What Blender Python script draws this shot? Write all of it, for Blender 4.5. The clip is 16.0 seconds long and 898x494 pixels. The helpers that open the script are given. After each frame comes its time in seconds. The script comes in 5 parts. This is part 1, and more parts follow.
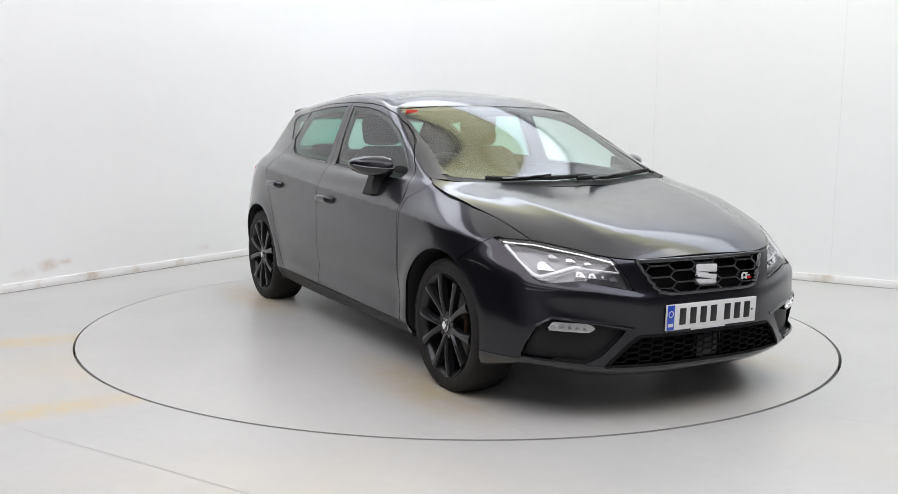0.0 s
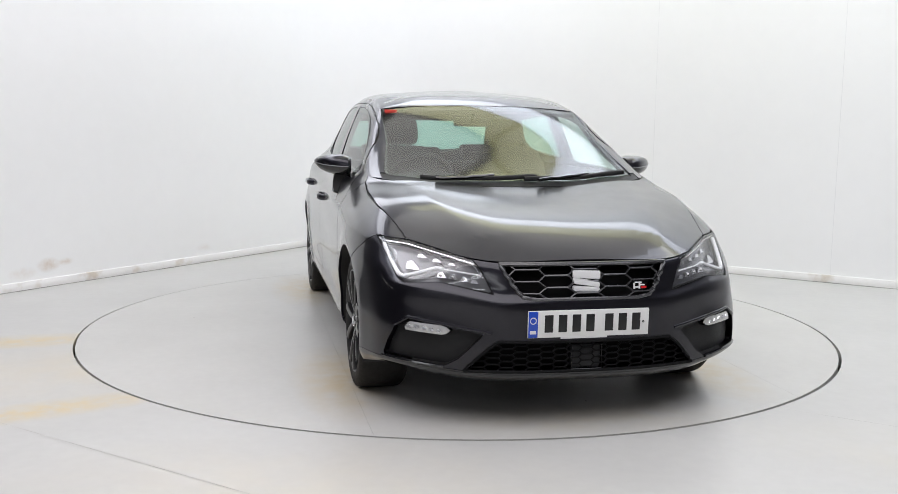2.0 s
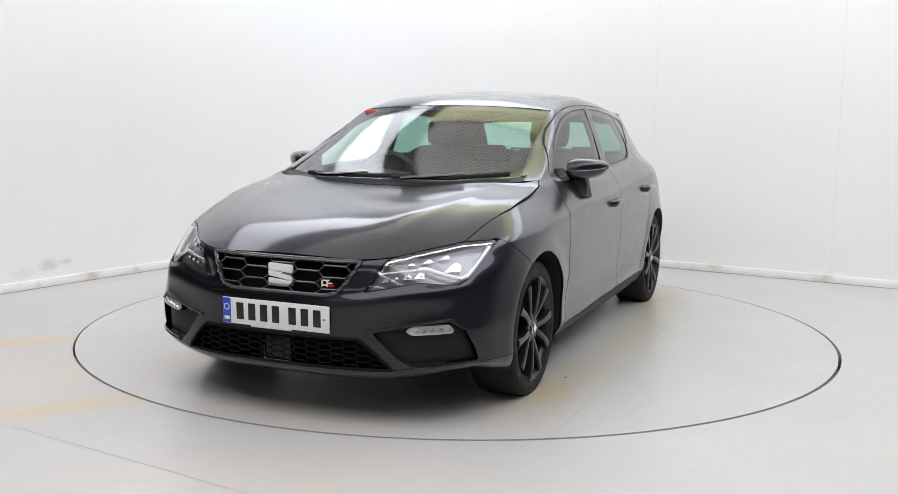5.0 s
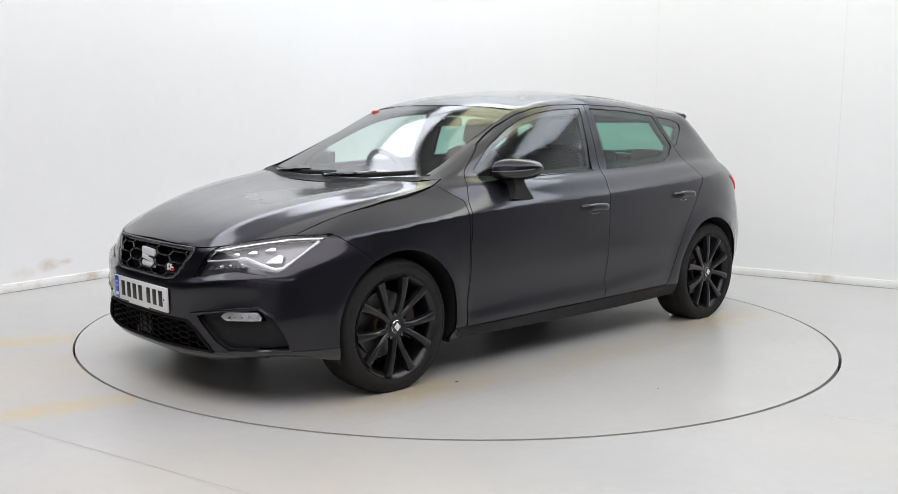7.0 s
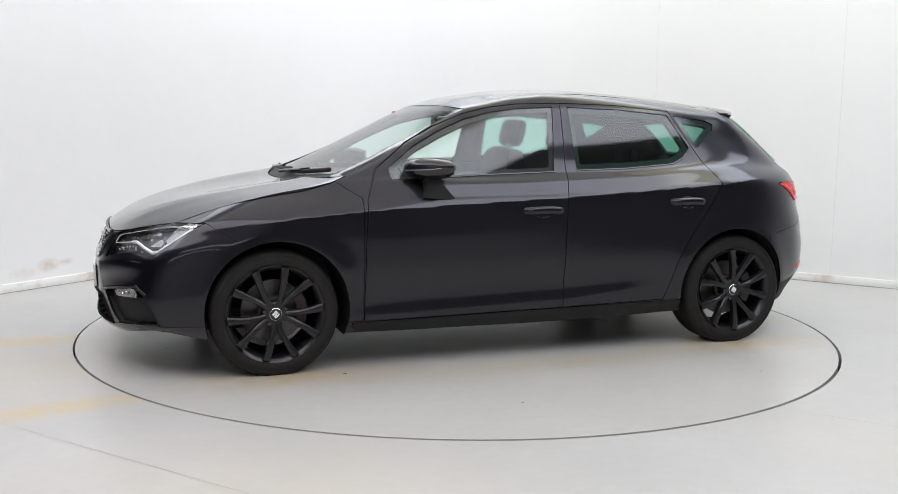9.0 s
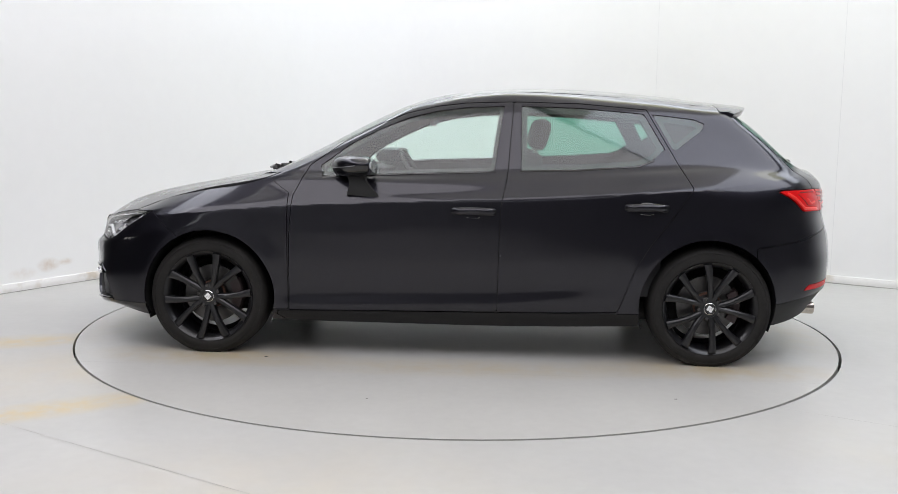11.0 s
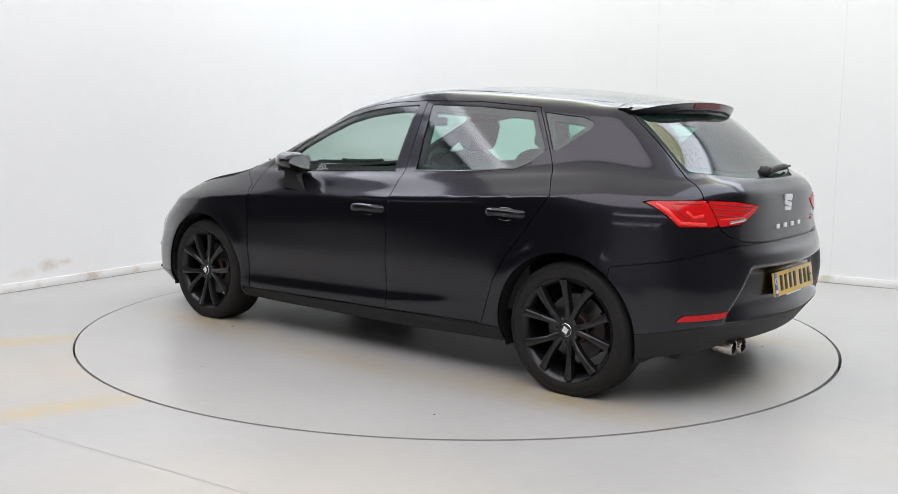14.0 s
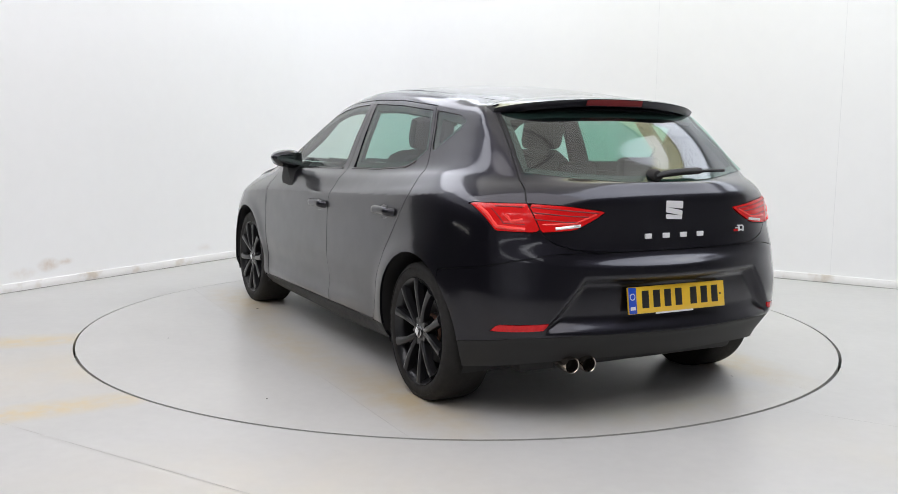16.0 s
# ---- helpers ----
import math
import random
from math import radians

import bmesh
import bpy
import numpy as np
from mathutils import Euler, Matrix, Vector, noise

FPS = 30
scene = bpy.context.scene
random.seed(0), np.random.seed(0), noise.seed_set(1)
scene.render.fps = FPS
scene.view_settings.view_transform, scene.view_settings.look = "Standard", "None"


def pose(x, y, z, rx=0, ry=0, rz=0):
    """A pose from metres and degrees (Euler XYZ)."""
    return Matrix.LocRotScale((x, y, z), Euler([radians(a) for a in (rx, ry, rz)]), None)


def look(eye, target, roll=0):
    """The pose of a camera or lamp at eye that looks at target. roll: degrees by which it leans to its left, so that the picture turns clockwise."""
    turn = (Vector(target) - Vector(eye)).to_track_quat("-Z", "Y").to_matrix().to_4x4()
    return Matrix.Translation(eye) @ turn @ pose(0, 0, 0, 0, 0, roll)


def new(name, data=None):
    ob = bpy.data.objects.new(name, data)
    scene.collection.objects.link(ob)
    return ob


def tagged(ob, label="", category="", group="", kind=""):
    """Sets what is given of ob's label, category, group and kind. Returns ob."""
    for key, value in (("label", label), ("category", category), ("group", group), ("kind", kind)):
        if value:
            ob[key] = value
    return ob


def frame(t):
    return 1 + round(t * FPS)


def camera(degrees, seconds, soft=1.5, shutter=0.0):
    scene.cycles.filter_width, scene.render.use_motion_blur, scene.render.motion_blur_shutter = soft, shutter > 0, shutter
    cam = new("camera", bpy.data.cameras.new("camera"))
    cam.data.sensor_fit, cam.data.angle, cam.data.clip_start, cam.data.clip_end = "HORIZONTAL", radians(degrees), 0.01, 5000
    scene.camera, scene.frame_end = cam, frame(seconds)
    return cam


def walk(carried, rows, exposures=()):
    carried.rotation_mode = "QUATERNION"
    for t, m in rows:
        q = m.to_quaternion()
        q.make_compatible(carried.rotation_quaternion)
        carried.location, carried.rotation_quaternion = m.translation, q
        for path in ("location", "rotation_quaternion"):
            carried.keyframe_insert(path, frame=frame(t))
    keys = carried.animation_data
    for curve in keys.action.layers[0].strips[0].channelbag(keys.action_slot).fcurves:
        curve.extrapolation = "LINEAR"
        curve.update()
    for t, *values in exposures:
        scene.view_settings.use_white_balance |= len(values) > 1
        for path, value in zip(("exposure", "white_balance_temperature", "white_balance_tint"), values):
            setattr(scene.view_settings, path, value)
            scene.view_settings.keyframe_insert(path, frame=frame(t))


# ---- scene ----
# ---- camera ----
cam = camera(50.31, 16.0, soft=.8)
EYE = Vector((0, -5.864, 1.238))
AHEAD = Vector((-.00847, .99165, -.12868))
walk(cam, [(0, look(EYE, EYE + 5 * AHEAD, .777)), (16, look(EYE, EYE + 5 * AHEAD, .777))], exposures=[(0, 0.0), (16, 0.0)])

# ---- world and light ----
world = bpy.data.worlds.new("world")
scene.world = world
world.use_nodes = True
world.node_tree.nodes["Background"].inputs["Color"].default_value = (.75, .82, 1, 1)
world.node_tree.nodes["Background"].inputs["Strength"].default_value = .05

CORNER = Vector((-1.09, 4.26, 0))
ALONG_RIGHT = Vector((.856, -.517, 0)).normalized()
ROOM = Matrix.Translation(CORNER) @ Matrix.Rotation(math.atan2(ALONG_RIGHT.y, ALONG_RIGHT.x), 4, "Z")
# room space: x along the right-hand wall, y negative along the left-hand wall
ROOM_W, ROOM_L, ROOM_H = 13.0, 17.0, 3.9

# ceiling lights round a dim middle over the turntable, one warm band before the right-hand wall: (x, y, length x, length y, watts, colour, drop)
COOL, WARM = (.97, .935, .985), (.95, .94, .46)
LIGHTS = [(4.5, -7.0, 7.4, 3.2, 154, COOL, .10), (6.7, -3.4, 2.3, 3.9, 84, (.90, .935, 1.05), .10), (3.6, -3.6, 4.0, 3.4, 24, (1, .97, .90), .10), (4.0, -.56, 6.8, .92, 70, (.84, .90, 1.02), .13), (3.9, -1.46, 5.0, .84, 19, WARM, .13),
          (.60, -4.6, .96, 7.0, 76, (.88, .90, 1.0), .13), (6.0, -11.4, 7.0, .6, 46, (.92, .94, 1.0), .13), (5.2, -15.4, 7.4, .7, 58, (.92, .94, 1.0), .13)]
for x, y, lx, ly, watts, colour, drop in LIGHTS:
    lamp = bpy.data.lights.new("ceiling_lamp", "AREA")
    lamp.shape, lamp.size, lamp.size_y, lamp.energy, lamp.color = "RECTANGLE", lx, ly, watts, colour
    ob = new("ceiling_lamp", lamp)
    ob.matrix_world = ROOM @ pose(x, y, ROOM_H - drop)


# ---- materials ----
def material(name, base, rough=.5, metal=0.0, coat=0.0, bump=0.0, bump_scale=200.0, vary=0.0, vary_scale=3.0, spec=.5, emit=0.0, emit_colour=None, dirt=None, flake=0.0, stains=(), coat_ior=1.5, coat_rough=.03):
    """A principled material; vary: brightness mottling at two scales; dirt: (colour, amount, scale)."""
    m = bpy.data.materials.new(name)
    m.use_nodes = True
    nt = m.node_tree
    p = nt.nodes["Principled BSDF"]
    p.inputs["Base Color"].default_value = (*base, 1)
    p.inputs["Roughness"].default_value = rough
    p.inputs["Metallic"].default_value = metal
    p.inputs["Specular IOR Level"].default_value = spec
    p.inputs["Coat Weight"].default_value = coat
    p.inputs["Coat Roughness"].default_value = coat_rough
    p.inputs["Coat IOR"].default_value = coat_ior
    if emit:
        p.inputs["Emission Color"].default_value = (*(emit_colour or base), 1)
        p.inputs["Emission Strength"].default_value = emit
    co = nt.nodes.new("ShaderNodeTexCoord").outputs["Object"]
    last = None

    def noise_tex(scale, detail=4):
        n = nt.nodes.new("ShaderNodeTexNoise")
        n.inputs["Scale"].default_value, n.inputs["Detail"].default_value = scale, detail
        nt.links.new(co, n.inputs["Vector"])
        return n.outputs["Fac"]

    def ramp(fac, lo, hi, a, b):
        r = nt.nodes.new("ShaderNodeMapRange")
        for k, v in zip(("From Min", "From Max", "To Min", "To Max"), (lo, hi, a, b)):
            r.inputs[k].default_value = v
        nt.links.new(fac, r.inputs["Value"])
        return r.outputs["Result"]

    def mix(fac, a, b, mode="MIX"):
        x = nt.nodes.new("ShaderNodeMix")
        x.data_type, x.blend_type = "RGBA", mode
        for i, v in ((0, fac), (6, a), (7, b)):
            if hasattr(v, "node"):
                nt.links.new(v, x.inputs[i])
            else:
                x.inputs[i].default_value = v if i == 0 else (*v, 1) if len(v) == 3 else v
        return x.outputs[2]

    if vary:
        coarse = ramp(noise_tex(vary_scale), .3, .7, 1 - vary, 1 + vary)
        fine = ramp(noise_tex(vary_scale * 14, 6), .3, .7, 1 - vary * .5, 1 + vary * .5)
        mul = nt.nodes.new("ShaderNodeMath")
        mul.operation = "MULTIPLY"
        nt.links.new(coarse, mul.inputs[0])
        nt.links.new(fine, mul.inputs[1])
        last = mix(1.0, base, mul.outputs[0], "MULTIPLY")
        nt.links.new(ramp(noise_tex(vary_scale * 5), .3, .7, max(.02, rough * (1 - vary)), min(1, rough * (1 + vary))), p.inputs["Roughness"])
    if dirt:
        colour, amount, scale = dirt
        last = mix(ramp(noise_tex(scale, 7), .55, .75, 0, amount), last or base, colour)
    for place, size, turn, colour, amount in stains:
        mp = nt.nodes.new("ShaderNodeMapping")
        mp.vector_type = "TEXTURE"
        mp.inputs["Location"].default_value, mp.inputs["Rotation"].default_value, mp.inputs["Scale"].default_value = place, (0, 0, radians(turn)), size
        nt.links.new(co, mp.inputs["Vector"])
        far = nt.nodes.new("ShaderNodeVectorMath")
        far.operation = "LENGTH"
        nt.links.new(mp.outputs["Vector"], far.inputs[0])
        mask = nt.nodes.new("ShaderNodeMath")
        mask.operation = "MULTIPLY"
        nt.links.new(ramp(far.outputs["Value"], .15, 1.0, amount, 0), mask.inputs[0])
        nt.links.new(ramp(noise_tex(2.2 / max(.05, min(size[:2])), 5), .3, .6, .25, 1), mask.inputs[1])
        last = mix(mask.outputs[0], last or base, colour)
    if flake:
        v = nt.nodes.new("ShaderNodeTexVoronoi")
        v.inputs["Scale"].default_value = 900
        nt.links.new(co, v.inputs["Vector"])
        last = mix(ramp(v.outputs["Distance"], 0, .25, flake, 0), last or base, (.5, .5, .6))
    if last:
        nt.links.new(last, p.inputs["Base Color"])
    if bump:
        b = nt.nodes.new("ShaderNodeBump")
        b.inputs["Strength"].default_value, b.inputs["Distance"].default_value = bump, .002
        nt.links.new(noise_tex(bump_scale, 5), b.inputs["Height"])
        nt.links.new(b.outputs["Normal"], p.inputs["Normal"])
    return m


def glass_material(name, tint, rough=0.0):
    """Thin window glass: tinted see-through with a mirror gloss that grows towards the edge-on view."""
    m = bpy.data.materials.new(name)
    m.use_nodes = True
    nt = m.node_tree
    nt.nodes.remove(nt.nodes["Principled BSDF"])
    out = nt.nodes["Material Output"]
    t, g, f, x = (nt.nodes.new("ShaderNode" + k) for k in ("BsdfTransparent", "BsdfGlossy", "LayerWeight", "MixShader"))
    power, gain = nt.nodes.new("ShaderNodeMath"), nt.nodes.new("ShaderNodeMath")
    power.operation, gain.operation = "POWER", "MULTIPLY_ADD"
    power.inputs[1].default_value = 4.2
    gain.inputs[1].default_value, gain.inputs[2].default_value = .9, .085
    f.inputs["Blend"].default_value = .5
    t.inputs["Color"].default_value = (*tint, 1)
    g.inputs["Roughness"].default_value = rough
    nt.links.new(f.outputs["Facing"], power.inputs[0])
    nt.links.new(power.outputs[0], gain.inputs[0])
    nt.links.new(gain.outputs[0], x.inputs[0])
    nt.links.new(t.outputs[0], x.inputs[1])
    nt.links.new(g.outputs[0], x.inputs[2])
    nt.links.new(x.outputs[0], out.inputs["Surface"])
    return m


SCUFF = (.52, .36, .22)
WALL = material("white wall paint", (.88, .88, .875), .6, bump=.15, bump_scale=120, vary=.012, vary_scale=.7,
                stains=[((-3.01, 1.08, .16), (.10, .13, .06), 30, SCUFF, .55), ((-2.93, 1.20, .17), (.08, .12, .03), 30, SCUFF, .4), ((-3.12, .9, .12), (.12, .2, .05), 30, SCUFF, .25), ((-2.2, 2.4, .13), (.1, .3, .04), 30, SCUFF, .15)])
# unseen walls' tones, greyed in place of the dimmer light behind the camera
UNSEEN_PALE = material("unseen wall pale tone", (.66, .66, .67), .6, vary=.03, vary_scale=.8)
UNSEEN_GREY = material("unseen wall dimmed grey", (.36, .36, .37), .6, vary=.03, vary_scale=.8)
# unseen ceiling, kept mid grey to cut the bounced light
CEILING = material("unseen ceiling grey", (.30, .30, .30), .7, vary=.02)
SKIRT = material("white gloss skirting", (.88, .87, .855), .35, vary=.02, vary_scale=4, dirt=((.50, .40, .28), .6, 7))
FLOOR = material("grey floor paint", (.48, .475, .457), .34, vary=.045, vary_scale=1.2, bump=.05, bump_scale=60,
                 stains=[((-2.45, -.70, 0), (.85, .20, 1), 20, (.56, .43, .20), .75), ((-1.75, -1.92, 0), (.75, .16, 1), 33, (.56, .43, .20), .8), ((-1.9, -1.25, 0), (.9, .6, 1), 30, (.56, .48, .34), .5), ((-.6, -2.75, 0), (1.2, .6, 1), 0, (.54, .49, .40), .5), ((1.9, -2.4, 0), (.9, .5, 1), -30, (.52, .48, .38), .35)])
DISC = material("grey turntable paint", (.49, .482, .46), .30, vary=.045, vary_scale=1.4, bump=.05, bump_scale=60,
                stains=[((x, y, 0), (.75, .26, 1), 0, (.47, .36, .18), .72) for x in (1.2, -1.35) for y in (.98, -.85)] + [((-.1, 1.1, 0), (1.2, .22, 1), 0, (.48, .39, .23), .5), ((2.0, .1, 0), (.25, .8, 1), 0, (.5, .42, .26), .3), ((-2.0, 0, 0), (.25, .8, 1), 0, (.5, .42, .26), .35)])
DARK = material("dark pit", (.035, .03, .026), .8)
JOINT = material("worn dark joint", (.06, .055, .05), .7, vary=.3, vary_scale=8)
JOINT_PALE = material("painted-over joint", (.40, .39, .37), .6, vary=.3, vary_scale=6)
JOINT_WALL = material("wall joint", (.80, .80, .80), .6, vary=.05, vary_scale=3)
# near-black colour stands in for the hall's lack of light
HALL_SHADE = material("hall shade near-black", (.02, .02, .022), .8, vary=.2)
PANEL = material("light diffuser", (.9, .9, .9), .5, emit=.25, emit_colour=(1, .99, .97))
LAMP_BODY = material("white lamp housing", (.30, .30, .30), .4)


# ---- building blocks ----
def mesh_of(name, verts, faces, smooth=False):
    me = bpy.data.meshes.new(name)
    me.from_pydata([tuple(v) for v in verts], [], [tuple(f) for f in faces])
    me.update()
    if smooth:
        me.polygons.foreach_set("use_smooth", [True] * len(me.polygons))
    return me


def part(name, bm, mat, parent, label="", smooth=True):
    """Links a bmesh or mesh as one mesh object under a thing or a part."""
    if isinstance(bm, bmesh.types.BMesh):
        me = bpy.data.meshes.new(name)
        bmesh.ops.recalc_face_normals(bm, faces=bm.faces)
        bm.to_mesh(me)
        bm.free()
        if smooth:
            me.polygons.foreach_set("use_smooth", [True] * len(me.polygons))
            me.set_sharp_from_angle(angle=radians(38))
    else:
        me = bm
    if mat and not me.materials:
        me.materials.append(mat)
    ob = new(name, me)
    if parent:
        ob.parent = parent
    return tagged(ob, label)


def box(x0, x1, y0, y1, z0, z1, bevel=0.0, bm=None, m=None):
    bm = bm or bmesh.new()
    made = bmesh.ops.create_cube(bm, size=1, matrix=(m or Matrix()) @ Matrix.Translation(((x0 + x1) / 2, (y0 + y1) / 2, (z0 + z1) / 2)) @ Matrix.Diagonal((x1 - x0, y1 - y0, z1 - z0, 1)))
    if bevel:
        es = {e for v in made["verts"] for e in v.link_edges}
        bmesh.ops.bevel(bm, geom=list(es), offset=bevel, segments=2, affect="EDGES", profile=.5)
    return bm


def lathe(profile, n=64, bm=None, m=None, closed=False):
    """Turns (radius, height) round the y axis."""
    bm = bm or bmesh.new()
    m = m or Matrix()
    rings = []
    for r, h in profile:
        rings.append([bm.verts.new(m @ Vector((r * math.cos(a), h, r * math.sin(a)))) for a in (2 * math.pi * k / n for k in range(n))])
    for a, b in zip(rings, rings[1:] + rings[:1] if closed else rings[1:]):
        for k in range(n):
            bm.faces.new((a[k], a[(k + 1) % n], b[(k + 1) % n], b[k]))
    return bm


def tube(points, r, n=8, bm=None, closed=False, flat=1.0):
    """A round bar along points."""
    bm = bm or bmesh.new()
    ps = [Vector(p) for p in points]
    rings = []
    for i, p in enumerate(ps):
        a, b = ps[i - 1] if i or closed else p, ps[(i + 1) % len(ps)] if i < len(ps) - 1 or closed else p
        d = (b - a).normalized()
        side = d.cross(Vector((0, 0, 1)) if abs(d.z) < .9 else Vector((0, 1, 0))).normalized()
        up = side.cross(d)
        rings.append([bm.verts.new(p + r * (math.cos(t) * side + flat * math.sin(t) * up)) for t in (2 * math.pi * k / n for k in range(n))])
    for a, b in zip(rings, rings[1:] + rings[:1] if closed else rings[1:]):
        for k in range(n):
            bm.faces.new((a[k], a[(k + 1) % n], b[(k + 1) % n], b[k]))
    if not closed:
        bm.faces.new(rings[0][::-1])
        bm.faces.new(rings[-1])
    return bm


def structure(name, bm, mat, label, smooth=False):
    ob = part(name, bm, mat, None, label, smooth)
    return tagged(ob, category=name.split("_")[0], kind="structure")


# ---- room ----
def wall(name, x0, x1, y0, y1, z0, z1, mat, label):
    return structure(name, box(x0, x1, y0, y1, z0, z1, m=ROOM), mat, label)


RING = 2.2266
wall("wall_north", -.2, ROOM_W + .2, 0, .2, -.05, ROOM_H, WALL, "plain white painted studio wall")
OPEN_0, OPEN_1, OPEN_H = -4.5, -13.5, 3.0
wall("wall_west", -.2, 0, OPEN_0, 0, -.05, ROOM_H, WALL, "plain white painted studio wall with scuffs")
# unseen walls, added for what the car's sides reflect
wall("wall_west_lintel", -.2, 0, OPEN_1, OPEN_0 - .0, OPEN_H, ROOM_H, UNSEEN_GREY, "unseen wall above the opening, greyed in place of dimmer light")
wall("wall_west_end", -.2, 0, -ROOM_L, OPEN_1, -.05, ROOM_H, UNSEEN_GREY, "unseen wall beside the opening, greyed in place of dimmer light")
wall("wall_south", -.2, ROOM_W + .2, -ROOM_L - .2, -ROOM_L, -.05, ROOM_H, UNSEEN_PALE, "unseen pale wall, toned for the car's reflections")
wall("wall_east", ROOM_W, ROOM_W + .2, -ROOM_L, 0, -.05, ROOM_H, UNSEEN_GREY, "unseen wall, greyed in place of dimmer light")
structure("ceiling", box(-.2, ROOM_W + .2, -ROOM_L - .2, .2, ROOM_H, ROOM_H + .2, m=ROOM), CEILING, "unseen ceiling, greyed to cut bounced light")
# unseen hall that darkens the reflections in the doors
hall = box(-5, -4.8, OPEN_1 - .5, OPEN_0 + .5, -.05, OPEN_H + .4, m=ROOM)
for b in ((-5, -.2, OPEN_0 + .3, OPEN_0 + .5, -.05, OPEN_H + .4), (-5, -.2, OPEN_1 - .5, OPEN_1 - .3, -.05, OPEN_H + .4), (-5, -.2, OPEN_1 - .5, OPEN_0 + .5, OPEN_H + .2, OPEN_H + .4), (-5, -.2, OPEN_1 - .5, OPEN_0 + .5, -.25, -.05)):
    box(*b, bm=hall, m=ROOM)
structure("wall_hall", hall, HALL_SHADE, "unseen hall, near black in place of missing light")


# added batten, out of view, only to draw bright lines in the doors
ADDED_GLOW = material("added batten glow", (.9, .9, .9), .5, emit=5.0, emit_colour=(1, .97, .92))


def added_batten(x, y0, y1, z):
    e = new("added_batten")
    e.matrix_world = ROOM @ pose(x, (y0 + y1) / 2, z)
    h = abs(y1 - y0) / 2
    part("tray", box(-.06, .06, -h, h, 0, .07, .006), LAMP_BODY, e)
    part("tube", box(-.045, .045, -h + .02, h - .02, -.05, -.001, .012), ADDED_GLOW, e, "glow added for a reflected line")
    part("hanger", box(-.004, .004, -.004, .004, .07, OPEN_H + .2 - z), LAMP_BODY, e)
    tagged(e, "added unseen batten that draws a line in the car's reflections", "ceiling light", "hall lights")


for x, y0, y1, z in ((-3.4, -8.2, -11.4, 2.2),):
    added_batten(x, y0, y1, z)


def skirting(x0, x1, y0, y1, name):
    bm = box(x0, x1, y0, y1, 0, .064, .004, m=ROOM)
    tagged(part(name, bm, SKIRT, None, "white painted skirting board with brown scuffs"), category="baseboard", kind="structure")


def cove():
    """The rounded room corner with its bent skirting."""
    r, n = .8, 24
    bm, sk = bmesh.new(), bmesh.new()
    for mesh, rad, z0, z1 in ((bm, r, -.05, ROOM_H), (sk, r - .014, 0, .064)):
        pts = [(r - rad * math.cos(radians(90 * k / n)), -r + rad * math.sin(radians(90 * k / n))) for k in range(n + 1)]
        low = [mesh.verts.new(ROOM @ Vector((x, y, z0))) for x, y in pts]
        high = [mesh.verts.new(ROOM @ Vector((x, y, z1))) for x, y in pts]
        for k in range(n):
            mesh.faces.new((low[k], low[k + 1], high[k + 1], high[k]))
        if mesh is sk:
            back = [mesh.verts.new(ROOM @ Vector((r - r * math.cos(radians(90 * k / n)), -r + r * math.sin(radians(90 * k / n)), z1))) for k in range(n + 1)]
            for k in range(n):
                mesh.faces.new((high[k], high[k + 1], back[k + 1], back[k]))
    structure("wall_corner", bm, WALL, "rounded white wall corner", True)
    structure("baseboard_corner", sk, SKIRT, "bent white skirting", True)


cove()
skirting(.8, ROOM_W, -.014, -.0005, "baseboard")
skirting(.0005, .014, OPEN_0, -.8, "baseboard")


def foot_line():
    """The thin grey joint where the floor meets the skirting, round the corner too."""
    structure("trim_floor_joint", box(.8, ROOM_W, -.021, -.0145, .0005, .0045, m=ROOM), JOINT_PALE, "thin grey joint at the skirting's foot")
    structure("trim_floor_joint", box(.0145, .021, OPEN_0, -.8, .0005, .0045, m=ROOM), JOINT_PALE, "thin grey joint at the skirting's foot")
    bm, n, r = bmesh.new(), 24, .8
    arc = lambda rad, z: [bm.verts.new(ROOM @ Vector((r - rad * math.cos(radians(90 * k / n)), -r + rad * math.sin(radians(90 * k / n)), z))) for k in range(n + 1)]
    low, near, far = arc(r - .021, .0005), arc(r - .021, .0045), arc(r - .0145, .0045)
    for k in range(n):
        bm.faces.new((low[k], low[k + 1], near[k + 1], near[k]))
        bm.faces.new((near[k], near[k + 1], far[k + 1], far[k]))
    structure("trim_floor_joint", bm, JOINT_PALE, "thin grey joint at the skirting's foot")


foot_line()


def floor_sheet():
    """The room's floor with a round hole for the turntable."""
    n = 240
    inner = [(.002 + (RING + .003) * math.cos(2 * math.pi * k / n), -.007 + (RING + .003) * math.sin(2 * math.pi * k / n)) for k in range(n)]
    verts = [(x, y, 0) for x, y in inner] + [(x, y, -.08) for x, y in inner] + [(x * 12, y * 12, 0) for x, y in inner]
    faces = [(k, n + k, n + (k + 1) % n, (k + 1) % n) for k in range(n)] + [(k, (k + 1) % n, 2 * n + (k + 1) % n, 2 * n + k) for k in range(n)]
    me = mesh_of("floor", verts, faces)
    me.materials.append(FLOOR)
    return tagged(new("floor", me), "pale grey painted concrete floor with faint stains", "floor", kind="structure")


floor_sheet()
